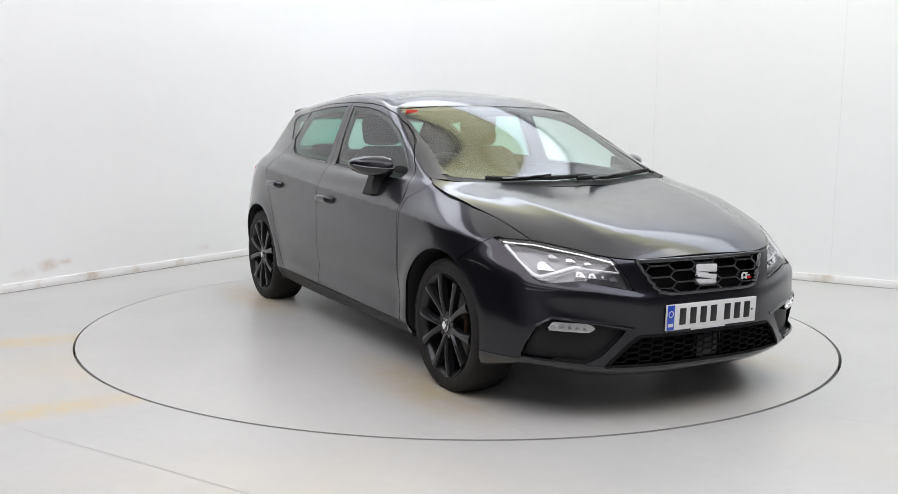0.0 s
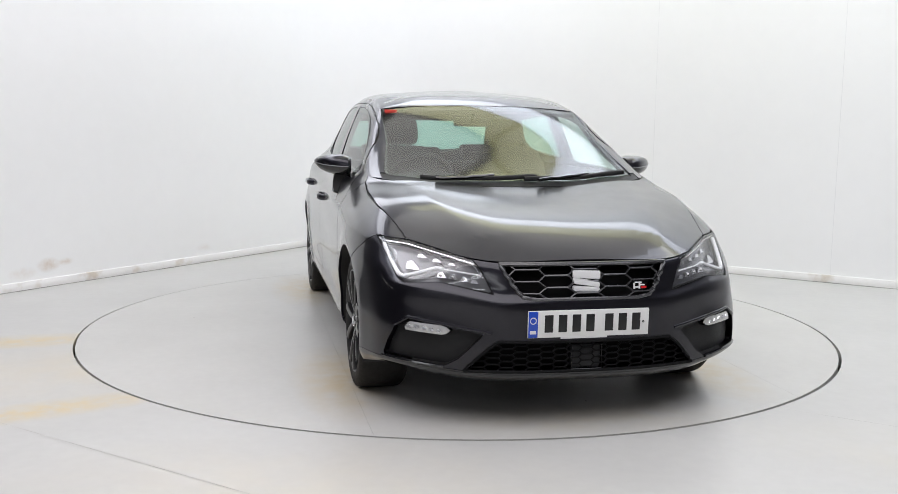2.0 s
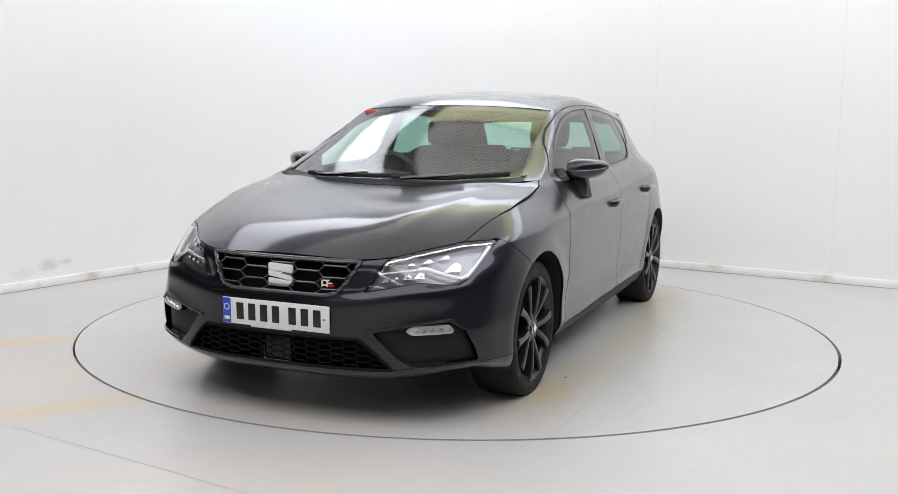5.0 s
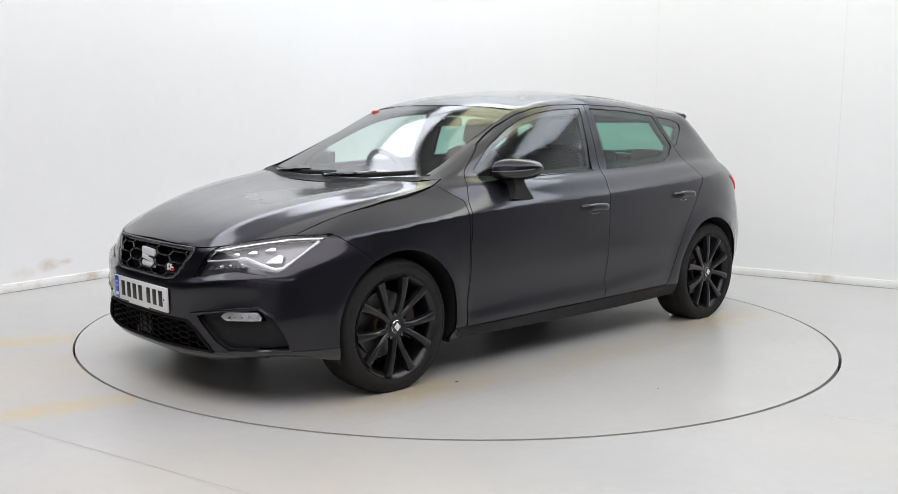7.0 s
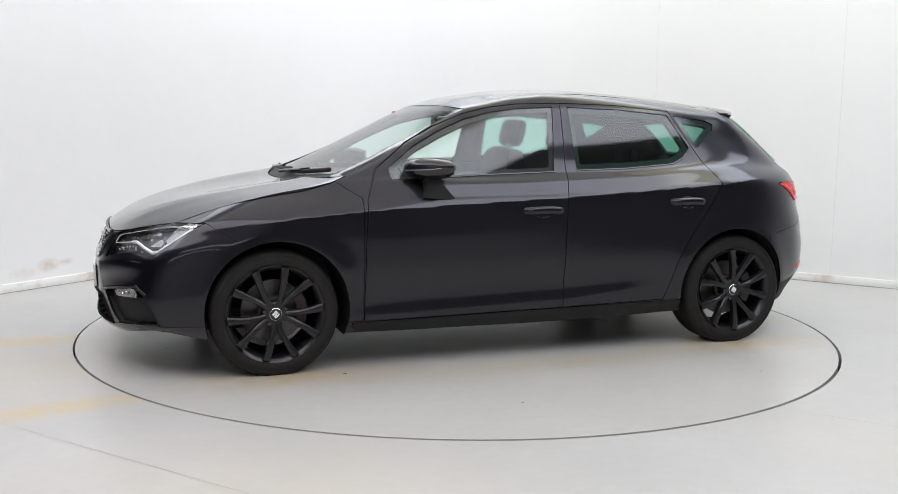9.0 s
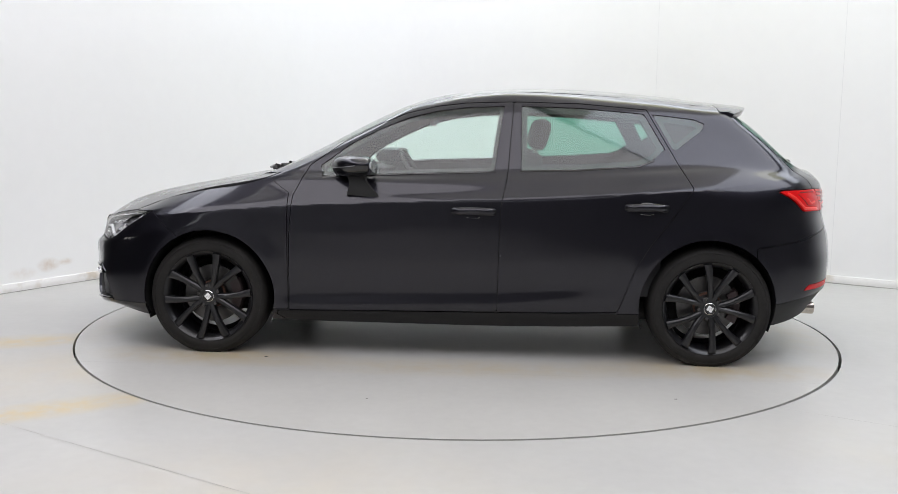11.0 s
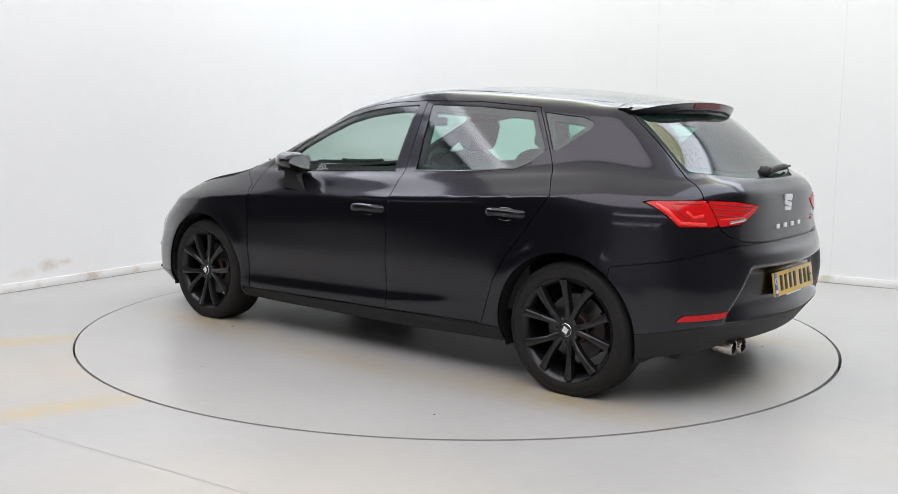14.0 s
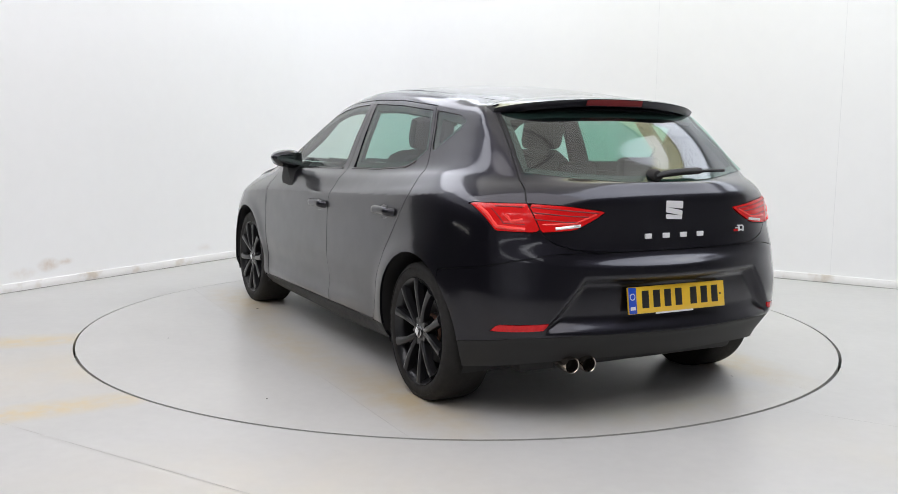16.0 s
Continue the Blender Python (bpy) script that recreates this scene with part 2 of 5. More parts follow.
# slab joints and stains in the floor, along the walls' lines
def floor_strip(x0, y0, x1, y1, w, mat, name, label):
    """A thin strip on the floor between two points, left out where the turntable lies."""
    a, b = Vector((x0, y0, 0)), Vector((x1, y1, 0))
    d = (b - a).normalized()
    q = Vector((-d.y, d.x, 0)) * w / 2
    bm = bmesh.new()
    bm.faces.new([bm.verts.new(p + Vector((0, 0, .0012))) for p in (a - q, b - q, b + q, a + q)])
    return structure(name, bm, mat, label)


floor_strip(-3.1, -1.36, 1.6, -4.18, .0026, JOINT_PALE, "floor_joint_1", "thin dark joint in the painted floor")
floor_strip(1.47, -1.745, 5.2, -3.90, .0028, JOINT_PALE, "floor_joint_2", "thin dark joint in the painted floor")
structure("floor_pit", lathe([(.01, -.085), (RING + .05, -.085)], 120, m=Matrix.Rotation(radians(90), 4, "X")), DARK, "dark gap under the turntable")

# plaster joints down the right-hand wall
for x, z0, z1 in ((3.27, 0.07, ROOM_H), (4.79, .07, ROOM_H), (6.3, .07, ROOM_H)):
    wall("wall_joint", x - .002, x + .002, -.0015, .001, z0, z1, JOINT_WALL, "faint upright joint in the white wall")

# turntable: three boards side by side, cut to a disc
turntable = tagged(new("turntable"), "round grey painted turntable set flush in the floor", "turntable")


def board(y0, y1):
    r, n = RING - .0085, 90
    side_a = [(math.copysign(math.sqrt(max(r * r - y * y, 0)), 1), y) for y in (y0 + (y1 - y0) * k / n for k in range(n + 1))]
    rim = side_a + [(-x, y) for x, y in side_a[::-1]]
    bm = bmesh.new()
    top = [bm.verts.new((x, y, 0)) for x, y in rim]
    low = [bm.verts.new((x, y, -.08)) for x, y in rim]
    bm.faces.new(top)
    for k in range(len(rim)):
        bm.faces.new((top[k], low[k], low[(k + 1) % len(rim)], top[(k + 1) % len(rim)]))
    return bm


for y0, y1 in ((-RING + .0105, -.8099), (-.8091, 1.2011), (1.2019, RING - .0105)):
    part("board", board(y0, y1), DISC, turntable, smooth=False)
SPECKS = [(.945, .99, .012), (-1.70, -.66, .008), (.3, 1.7, .006), (-1.1, 1.55, .007), (1.75, .2, .006), (-.4, -1.6, .006)]
for x, y, size in SPECKS:
    part("paint_chip", lathe([(.001, .0012), (size * .6, .001), (size, 0)], 9, m=Matrix.Translation((x, y, 0)) @ Matrix.Rotation(radians(90), 4, "X") @ Matrix.Diagonal((1, 1, .6, 1))), JOINT, turntable)


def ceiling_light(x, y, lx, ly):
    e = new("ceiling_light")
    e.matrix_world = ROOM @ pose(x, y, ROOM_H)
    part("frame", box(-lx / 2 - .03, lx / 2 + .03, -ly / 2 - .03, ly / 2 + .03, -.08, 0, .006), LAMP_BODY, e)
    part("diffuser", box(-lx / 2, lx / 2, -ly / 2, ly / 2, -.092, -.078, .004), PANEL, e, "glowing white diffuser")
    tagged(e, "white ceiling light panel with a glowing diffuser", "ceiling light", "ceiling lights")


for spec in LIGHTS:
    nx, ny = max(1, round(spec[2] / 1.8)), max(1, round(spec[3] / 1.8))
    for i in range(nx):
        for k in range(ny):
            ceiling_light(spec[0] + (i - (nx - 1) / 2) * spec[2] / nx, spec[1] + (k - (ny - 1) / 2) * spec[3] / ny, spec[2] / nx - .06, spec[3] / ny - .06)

PIVOT = (1.3628, -.067, 0)
car = tagged(new("car"), "glossy black five-door hatchback with black alloy wheels on a turntable", "car")

# --- body surface: belts that run round the car from the nose to the tail, (x, y, z) for the left half
BELTS = []


def belt(*columns):
    BELTS.append(columns)


# lower edge
belt((3.40, 0, .185), (3.39, .30, .187), (3.31, .56, .20), (3.16, .775, .232), (2.96, .85, .20), (2.636, .83, .19), (2.2, .83, .185), (1.6, .83, .18),
     (1.05, .83, .18), (.45, .83, .195), (0, .83, .21), (-.35, .79, .22), (-.52, .64, .25), (-.62, .40, .27), (-.66, 0, .27))
# lip and sill
belt((3.445, 0, .215), (3.43, .30, .217), (3.35, .57, .228), (3.19, .797, .255), (2.97, .870, .25), (2.636, .865, .25), (2.2, .868, .24), (1.6, .868, .25),
     (1.05, .868, .258), (.45, .87, .27), (0, .862, .28), (-.35, .82, .29), (-.54, .685, .345), (-.655, .42, .355), (-.705, 0, .355))
belt((3.46, 0, .36), (3.445, .30, .36), (3.36, .58, .37), (3.20, .796, .38), (2.98, .870, .40), (2.636, .882, .40), (2.2, .874, .37), (1.6, .868, .36),
     (1.05, .869, .37), (.45, .882, .39), (0, .88, .40), (-.35, .838, .40), (-.565, .70, .40), (-.685, .43, .40), (-.738, 0, .40))
belt((3.45, 0, .49), (3.435, .30, .49), (3.34, .58, .50), (3.18, .785, .51), (2.97, .866, .52), (2.636, .89, .53), (2.2, .893, .52), (1.6, .888, .52),
     (1.05, .888, .53), (.45, .893, .54), (0, .89, .55), (-.35, .845, .52), (-.565, .71, .52), (-.69, .43, .52), (-.745, 0, .52))
belt((3.44, 0, .55), (3.425, .30, .55), (3.33, .565, .575), (3.17, .762, .60), (2.97, .856, .63), (2.636, .888, .66), (2.2, .892, .66), (1.6, .888, .67),
     (1.05, .886, .68), (.45, .886, .70), (0, .882, .71), (-.35, .84, .66), (-.55, .71, .65), (-.68, .43, .655), (-.735, 0, .655))
belt((3.42, 0, .61), (3.405, .31, .61), (3.315, .54, .64), (3.135, .73, .67), (2.96, .83, .70), (2.636, .88, .745), (2.16, .884, .755), (1.6, .882, .765),
     (1.05, .880, .775), (.5, .877, .80), (0, .868, .83), (-.345, .825, .78), (-.545, .712, .735), (-.662, .435, .715), (-.69, 0, .71))
# hood edge, shoulder crease, tailgate shelf
belt((3.39, 0, .678), (3.378, .32, .675), (3.295, .51, .697), (3.09, .70, .735), (2.93, .810, .757), (2.636, .852, .806), (2.16, .872, .825), (1.6, .873, .836),
     (1.05, .870, .845), (.5, .862, .885), (0, .845, .925), (-.345, .797, .918), (-.545, .68, .925), (-.662, .39, .925), (-.675, 0, .925))
belt((3.33, 0, .726), (3.315, .31, .724), (3.22, .50, .737), (3.03, .68, .768), (2.88, .768, .802), (2.636, .802, .848), (2.16, .845, .858), (1.6, .857, .868),
     (1.05, .853, .875), (.5, .845, .912), (0, .82, .95), (-.335, .767, .952), (-.522, .657, .962), (-.636, .38, .965), (-.65, 0, .965))
belt((3.12, 0, .812), (3.10, .32, .814), (3.02, .50, .822), (2.87, .64, .853), (2.72, .725, .875), (2.55, .757, .895), (2.17, .803, .93), (1.6, .83, .93),
     (1.05, .822, .935), (.5, .805, .965), (0, .775, 1.0), (-.31, .71, 1.0), (-.485, .612, 1.0), (-.597, .37, 1.002), (-.622, 0, 1.003))
# glass base
belt((2.48, 0, .935), (2.46, .30, .937), (2.40, .52, .948), (2.355, .66, .962), (2.30, .715, .966), (2.24, .745, .970), (2.10, .765, .972), (1.6, .785, .968),
     (1.05, .777, .988), (.5, .765, 1.005), (0, .735, 1.03), (-.29, .685, 1.035), (-.455, .602, 1.03), (-.535, .36, 1.017), (-.56, 0, 1.018))
belt((2.05, 0, 1.145), (2.03, .30, 1.143), (1.97, .50, 1.142), (1.93, .605, 1.145), (1.90, .64, 1.15), (1.86, .66, 1.16), (1.75, .685, 1.17), (1.45, .70, 1.18),
     (1.05, .702, 1.18), (.5, .69, 1.18), (.05, .655, 1.17), (-.16, .635, 1.165), (-.305, .578, 1.165), (-.38, .33, 1.17), (-.40, 0, 1.172))
# screen tops and window tops
belt((1.62, 0, 1.345), (1.61, .30, 1.34), (1.585, .50, 1.328), (1.56, .578, 1.32), (1.53, .59, 1.322), (1.49, .598, 1.325), (1.40, .605, 1.335), (1.25, .61, 1.345),
     (1.0, .615, 1.35), (.5, .60, 1.335), (.12, .58, 1.305), (-.025, .58, 1.295), (-.135, .548, 1.29), (-.195, .31, 1.30), (-.21, 0, 1.305))
belt((1.50, 0, 1.385), (1.49, .30, 1.378), (1.47, .47, 1.362), (1.45, .53, 1.352), (1.43, .54, 1.354), (1.40, .548, 1.36), (1.32, .560, 1.373), (1.18, .567, 1.385),
     (1.0, .568, 1.388), (.5, .545, 1.364), (.14, .53, 1.328), (0, .52, 1.314), (-.10, .50, 1.312), (-.155, .29, 1.331), (-.175, 0, 1.341))
belt((1.30, 0, 1.418), (1.30, .16, 1.416), (1.29, .26, 1.411), (1.28, .31, 1.406), (1.26, .315, 1.408), (1.24, .32, 1.409), (1.18, .32, 1.414), (1.08, .32, 1.418),
     (.9, .32, 1.418), (.5, .31, 1.403), (.18, .30, 1.373), (.06, .295, 1.36), (0, .27, 1.353), (-.03, .15, 1.358), (-.04, 0, 1.36))
belt(*((x, 0, 1.437 - .078 * (x - .95) ** 2) for x in (1.2, 1.19, 1.17, 1.15, 1.13, 1.1, 1.05, .97, .82, .5, .25, .15, .1, .07, .06)))


def cubic(ts, ys, tq):
    """Natural cubic spline through ys (n, k) at ts, asked at tq."""
    n, h = len(ts), np.diff(ts)
    a, r = np.zeros((n, n)), np.zeros_like(ys)
    a[0, 0] = a[-1, -1] = 1
    for i in range(1, n - 1):
        a[i, i - 1:i + 2] = h[i - 1], 2 * (h[i - 1] + h[i]), h[i]
        r[i] = 6 * ((ys[i + 1] - ys[i]) / h[i] - (ys[i] - ys[i - 1]) / h[i - 1])
    m = np.linalg.solve(a, r)
    i = np.clip(np.searchsorted(ts, tq) - 1, 0, n - 2)
    u, v, hi = (ts[i + 1] - tq)[:, None], (tq - ts[i])[:, None], h[i][:, None]
    return (m[i] * u ** 3 + m[i + 1] * v ** 3) / (6 * hi) + (ys[i] / hi - m[i] * hi / 6) * u + (ys[i + 1] / hi - m[i + 1] * hi / 6) * v


def monotone(ts, ys, tq):
    """Shape-keeping cubic through ys (n, k) at ts, asked at tq."""
    h = np.diff(ts)[:, None]
    d = np.diff(ys, axis=0) / h
    m = np.zeros_like(ys)
    m[0], m[-1] = d[0], d[-1]
    same = d[:-1] * d[1:] > 0
    w1, w2 = 2 * h[1:] + h[:-1], h[1:] + 2 * h[:-1]
    safe = np.where(same, d[:-1], 1), np.where(same, d[1:], 1)
    m[1:-1] = np.where(same, (w1 + w2) / (w1 / safe[0] + w2 / safe[1]), 0)
    i = np.clip(np.searchsorted(ts, tq) - 1, 0, len(ts) - 2)
    s, hi = ((tq - ts[i]) / h[i, 0])[:, None], h[i]
    return (2 * s ** 3 - 3 * s ** 2 + 1) * ys[i] + (s ** 3 - 2 * s ** 2 + s) * hi * m[i] + (3 * s ** 2 - 2 * s ** 3) * ys[i + 1] + (s ** 3 - s ** 2) * hi * m[i + 1]


FRONT_AXLE, REAR_AXLE, HUB = 2.636, 0.0, .312
COLS, ROWS = 300, 200
COL_AT, ROW_AT = np.zeros(COLS), np.zeros(ROWS)


def body_grid():
    c = np.array(BELTS, float)
    flip = np.array((1, -1, 1))
    n = c.shape[1]
    c = np.concatenate([c[:, 2:0:-1] * flip, c, c[:, -2:-4:-1] * flip], 1)
    ts = np.concatenate([[0], np.cumsum(np.linalg.norm(np.diff(c, axis=1), axis=2)[3:10].mean(0))])
    tq = np.linspace(ts[2], ts[2 + n - 1], COLS)
    rows = np.stack([cubic(ts, b, tq) for b in c])
    tv = np.concatenate([[0], np.cumsum(np.linalg.norm(np.diff(rows, axis=0), axis=2).mean(1))])
    vq = np.linspace(0, tv[-1], ROWS)
    g = np.stack([monotone(tv, rows[:, j], vq) for j in range(COLS)], 1)
    COL_AT[:] = np.interp(tq, ts[2:2 + n], np.arange(n))
    ROW_AT[:] = np.interp(vq, tv, np.arange(len(tv)))
    g[:, 0, 1] = g[:, -1, 1] = g[-1, :, 1] = 0
    g[..., 1] = np.maximum(g[..., 1], 0)
    for _ in range(9):
        k = g.copy()
        k[1:-1, 1:-1] = .5 * g[1:-1, 1:-1] + .125 * (g[:-2, 1:-1] + g[2:, 1:-1] + g[1:-1, :-2] + g[1:-1, 2:])
        k[1:-1, 0] = .5 * g[1:-1, 0] + .125 * (g[:-2, 0] + g[2:, 0] + 2 * g[1:-1, 1])
        k[1:-1, -1] = .5 * g[1:-1, -1] + .125 * (g[:-2, -1] + g[2:, -1] + 2 * g[1:-1, -2])
        k[:, 0, 1] = k[:, -1, 1] = k[-1, :, 1] = 0
        g = k
    # the rear pillar flows evenly into the shoulder
    col, row = np.meshgrid(COL_AT, ROW_AT)
    band = lambda q, a, b, c, d: np.clip((q - a) / (b - a), 0, 1) * np.clip((d - q) / (d - c), 0, 1)
    for soft, times in ((band(col, 9.2, 10, 12.7, 13.3) * band(row, 7.2, 8, 11.4, 12.2), 90), (band(col, 9.6, 10.4, 12.2, 12.9) * band(row, 3.2, 4.2, 7.0, 8.0), 80), (band(col, 3.6, 4.4, 6.0, 7.0) * band(row, 5.2, 6.2, 8.2, 9.0), 60)):
        soft = (soft * soft * (3 - 2 * soft))[1:-1, 1:-1, None] * .12
        for _ in range(times):
            g[1:-1, 1:-1] += soft * (g[:-2, 1:-1] + g[2:, 1:-1] + g[1:-1, :-2] + g[1:-1, 2:] - 4 * g[1:-1, 1:-1])
    # fuller rear bumper, higher roof end
    z = g[..., 2]
    ease = lambda q: np.clip(q, 0, 1) ** 2 * (3 - 2 * np.clip(q, 0, 1))
    g[..., 0] -= .024 * ease((-.30 - g[..., 0]) / .25) * ease((z - .25) / .12) * ease((.80 - z) / .14)
    g[..., 2] += (.012 * ease((1.35 - g[..., 0]) / .55) + .006 * ease((.5 - g[..., 0]) / .45)) * ease((z - 1.24) / .07)
    # flared lips round the wheel openings
    for ax in (FRONT_AXLE - .015, REAR_AXLE + .02):
        d = np.hypot(g[..., 0] - ax, g[..., 2] - HUB)
        g[..., 1] += .010 * np.exp(-((d - .355) / .065) ** 2) * np.clip((g[..., 1] - .7) / .1, 0, 1)
    # recess for the rear plate
    y, z = g[..., 1], g[..., 2]
    edge = np.minimum.reduce([(np.interp(z, (.42, .61), (.62, .47)) - y) / .06, (z - .372) / .09, (.625 - z) / .035])
    u = np.clip(edge, 0, 1)
    g[..., 0] += np.where(g[..., 0] < -.3, .046 * u * u * (3 - 2 * u), 0)
    return g



# ---- car materials ----
PAINT = material("black metallic car paint", (.0165, .0158, .0218), .34, metal=.85, spec=.12, coat=1.0, coat_ior=1.46, coat_rough=.095, flake=.03, vary=.04, vary_scale=2)
GLOSS = material("gloss black trim", (.008, .008, .009), .12, coat=.6)
PLASTIC = material("black textured plastic", (.014, .014, .015), .5, spec=.25, bump=.2, bump_scale=500, vary=.08, vary_scale=6)
# near black with hardly any gloss, standing in for the recesses' shade
CAVITY_SHADE = material("cavity shade black", (.006, .006, .006), .9, spec=.05)
RUBBER = material("black door rubber", (.010, .010, .010), .6)
TYRE = material("worn tyre rubber", (.019, .018, .017), .7, spec=.22, bump=.2, bump_scale=250, vary=.12, vary_scale=9)
ALLOY = material("satin black alloy", (.014, .014, .0155), .30, metal=.3, coat=.22, vary=.06, vary_scale=12)
STEEL = material("brushed brake steel", (.11, .107, .105), .34, metal=1.0, vary=.12, vary_scale=30)
RUSTED = material("rusty brake disc bell", (.16, .085, .06), .6, vary=.25, vary_scale=30)
CALIPER = material("grey brake caliper", (.07, .05, .05), .5, vary=.15, vary_scale=25)
CHROME = material("polished chrome", (.82, .82, .82), .08, metal=1.0)
SILVER = material("satin silver emblem", (.86, .86, .86), .3, metal=.15, coat=.4)
WHITE_PLATE = material("white number plate", (.80, .80, .78), .3, coat=.5, vary=.02, vary_scale=20)
YELLOW_PLATE = material("yellow number plate", (.80, .50, .03), .3, coat=.5, vary=.03, vary_scale=20)
BLUE = material("blue plate band", (.012, .07, .50), .3, coat=.4)
BLACK_INK = material("black plate lettering", (.012, .012, .012), .4)
WHITE_INK = material("white plate mark", (.7, .7, .7), .4)
RED_LENS = material("red lamp lens", (.66, .008, .009), .16, spec=.3, coat=.35, vary=.05, vary_scale=30)
RED_DEEP = material("deep red lamp rib", (.16, .004, .005), .45)
RED_BRIGHT = material("bright red light band", (.95, .035, .025), .3, coat=.5)
RED_REFLECTOR = material("red reflector", (.60, .006, .010), .2, spec=.3, coat=.3, vary=.15, vary_scale=60)
CLEAR_LAMP = material("clear lamp facet", (.72, .72, .70), .12, metal=.7, coat=1.0)
LAMP_INSIDE = material("grey lamp housing", (.20, .20, .21), .3, metal=.4, coat=.6)
LAMP_FACET = material("silver lamp reflector", (.80, .80, .82), .14, metal=.9, coat=.8, vary=.1, vary_scale=70)
DRL = material("white light guide", (.88, .89, .90), .25, coat=1.0)
CLOTH = material("black seat cloth", (.022, .022, .024), .85, bump=.4, bump_scale=400, vary=.1, vary_scale=30)
TRIM = material("black cabin trim", (.018, .018, .019), .6, bump=.2, bump_scale=350, vary=.08, vary_scale=8)
HEADLINER = material("grey headliner", (.30, .30, .29), .9, bump=.2, bump_scale=300, vary=.04, vary_scale=9)
EXHAUST = material("polished exhaust tip", (.62, .56, .50), .2, metal=1.0, vary=.08, vary_scale=40)
SOOT = material("sooty pipe inside", (.01, .009, .008), .8)
MIRROR = material("mirror glass", (.85, .9, .9), .01, metal=1.0)
RED_STICKER = material("red screen sticker", (.75, .06, .04), .5)
SCREEN = glass_material("green-tinted glass", (.80, .92, .87), .075)
PRIVACY = glass_material("dark tinted glass", (.38, .65, .56), .055)
LENS = glass_material("clear lamp lens", (.96, .96, .97))

# ---- car body: the surface, cut into panels ----
GRID = body_grid()


def grid_points():
    """Rows of x, y, z, column, belt, nx, ny, nz over the left half."""
    d_row, d_col = np.gradient(GRID, axis=0), np.gradient(GRID, axis=1)
    d_col[:, (0, -1), 0] *= .0
    d_col[-1] = (0, -1e-9, 0)
    nrm = np.cross(d_col, d_row)
    nrm[-1] = (0, 0, 1)
    nrm[:, (0, -1), 1] = 0
    size = np.linalg.norm(nrm, axis=2, keepdims=True)
    nrm = nrm / np.maximum(size, 1e-12)
    if (nrm * (GRID - (1.4, 0, .6))).sum(2).mean() < 0:
        nrm = -nrm
    nrm[-1] = nrm[-2] * (1, 0, 1)
    col, row = np.meshgrid(COL_AT, ROW_AT)
    return np.concatenate([GRID, col[..., None], row[..., None], nrm], 2).reshape(-1, 8)


def clip(v, t, f):
    """The part of a triangle mesh where f <= 0."""
    inside = f <= 0
    count = inside[t].sum(1)
    keep, cut = t[count == 3], t[(count == 1) | (count == 2)]
    if len(cut):
        odd = inside[cut] == (inside[cut].sum(1) == 1)[:, None]
        k = odd.argmax(1)
        r = np.arange(len(cut))
        a, b, c = cut[r, k], cut[r, (k + 1) % 3], cut[r, (k + 2) % 3]
        pairs = np.sort(np.concatenate([np.stack([a, b], 1), np.stack([a, c], 1)]), axis=1)
        edge, where = np.unique(pairs, axis=0, return_inverse=True)
        where = where.reshape(-1)
        w = (f[edge[:, 0]] / (f[edge[:, 0]] - f[edge[:, 1]]))[:, None]
        p, q = len(v) + where[:len(cut)], len(v) + where[len(cut):]
        v = np.concatenate([v, v[edge[:, 0]] * (1 - w) + v[edge[:, 1]] * w])
        one = inside[a]
        keep = np.concatenate([keep, np.stack([a, p, q], 1)[one], np.stack([p, b, c], 1)[~one], np.stack([p, c, q], 1)[~one]])
    used, t = np.unique(keep, return_inverse=True)
    return v[used], t.reshape(-1, 3)


def inside_of(p, q, outline):
    """Signed distance to a closed outline in the plane, negative inside."""
    o = np.array(outline, float)
    d, sign = np.full(len(p), 1e9), np.ones(len(p))
    pts = np.stack([p, q], 1)
    for a, b in zip(o, np.roll(o, -1, 0)):
        e, w = b - a, pts - a
        h = w - e * np.clip((w @ e) / (e @ e), 0, 1)[:, None]
        d = np.minimum(d, (h ** 2).sum(1))
        c1, c2, c3 = pts[:, 1] >= a[1], pts[:, 1] < b[1], e[0] * w[:, 1] > e[1] * w[:, 0]
        sign = np.where((c1 & c2 & c3) | (~c1 & ~c2 & ~c3), -sign, sign)
    return sign * np.sqrt(d)


def side(outline):
    return lambda v: np.maximum(inside_of(v[:, 0], v[:, 2], outline), .45 - v[:, 1])


def nose(outline):
    return lambda v: np.maximum(inside_of(v[:, 1], v[:, 2], outline), 2.75 - v[:, 0])


def tail(outline):
    return lambda v: np.maximum(inside_of(v[:, 1], v[:, 2], outline), v[:, 0] + .06)


WIN_FRONT = [(2.03, .948), (2.045, 1.005), (1.895, 1.118), (1.747, 1.197), (1.594, 1.262), (1.439, 1.300), (1.286, 1.320), (1.08, 1.331), (1.125, .990), (1.56, .975)]
WIN_REAR = [(.985, .996), (.989, 1.332), (.678, 1.324), (.345, 1.298), (.238, 1.115), (.30, 1.06), (.377, 1.029), (.68, 1.006)]
WIN_QUARTER = [(.30, 1.296), (.083, 1.273), (.027, 1.25), (.036, 1.218), (.178, 1.112), (.20, 1.118)]
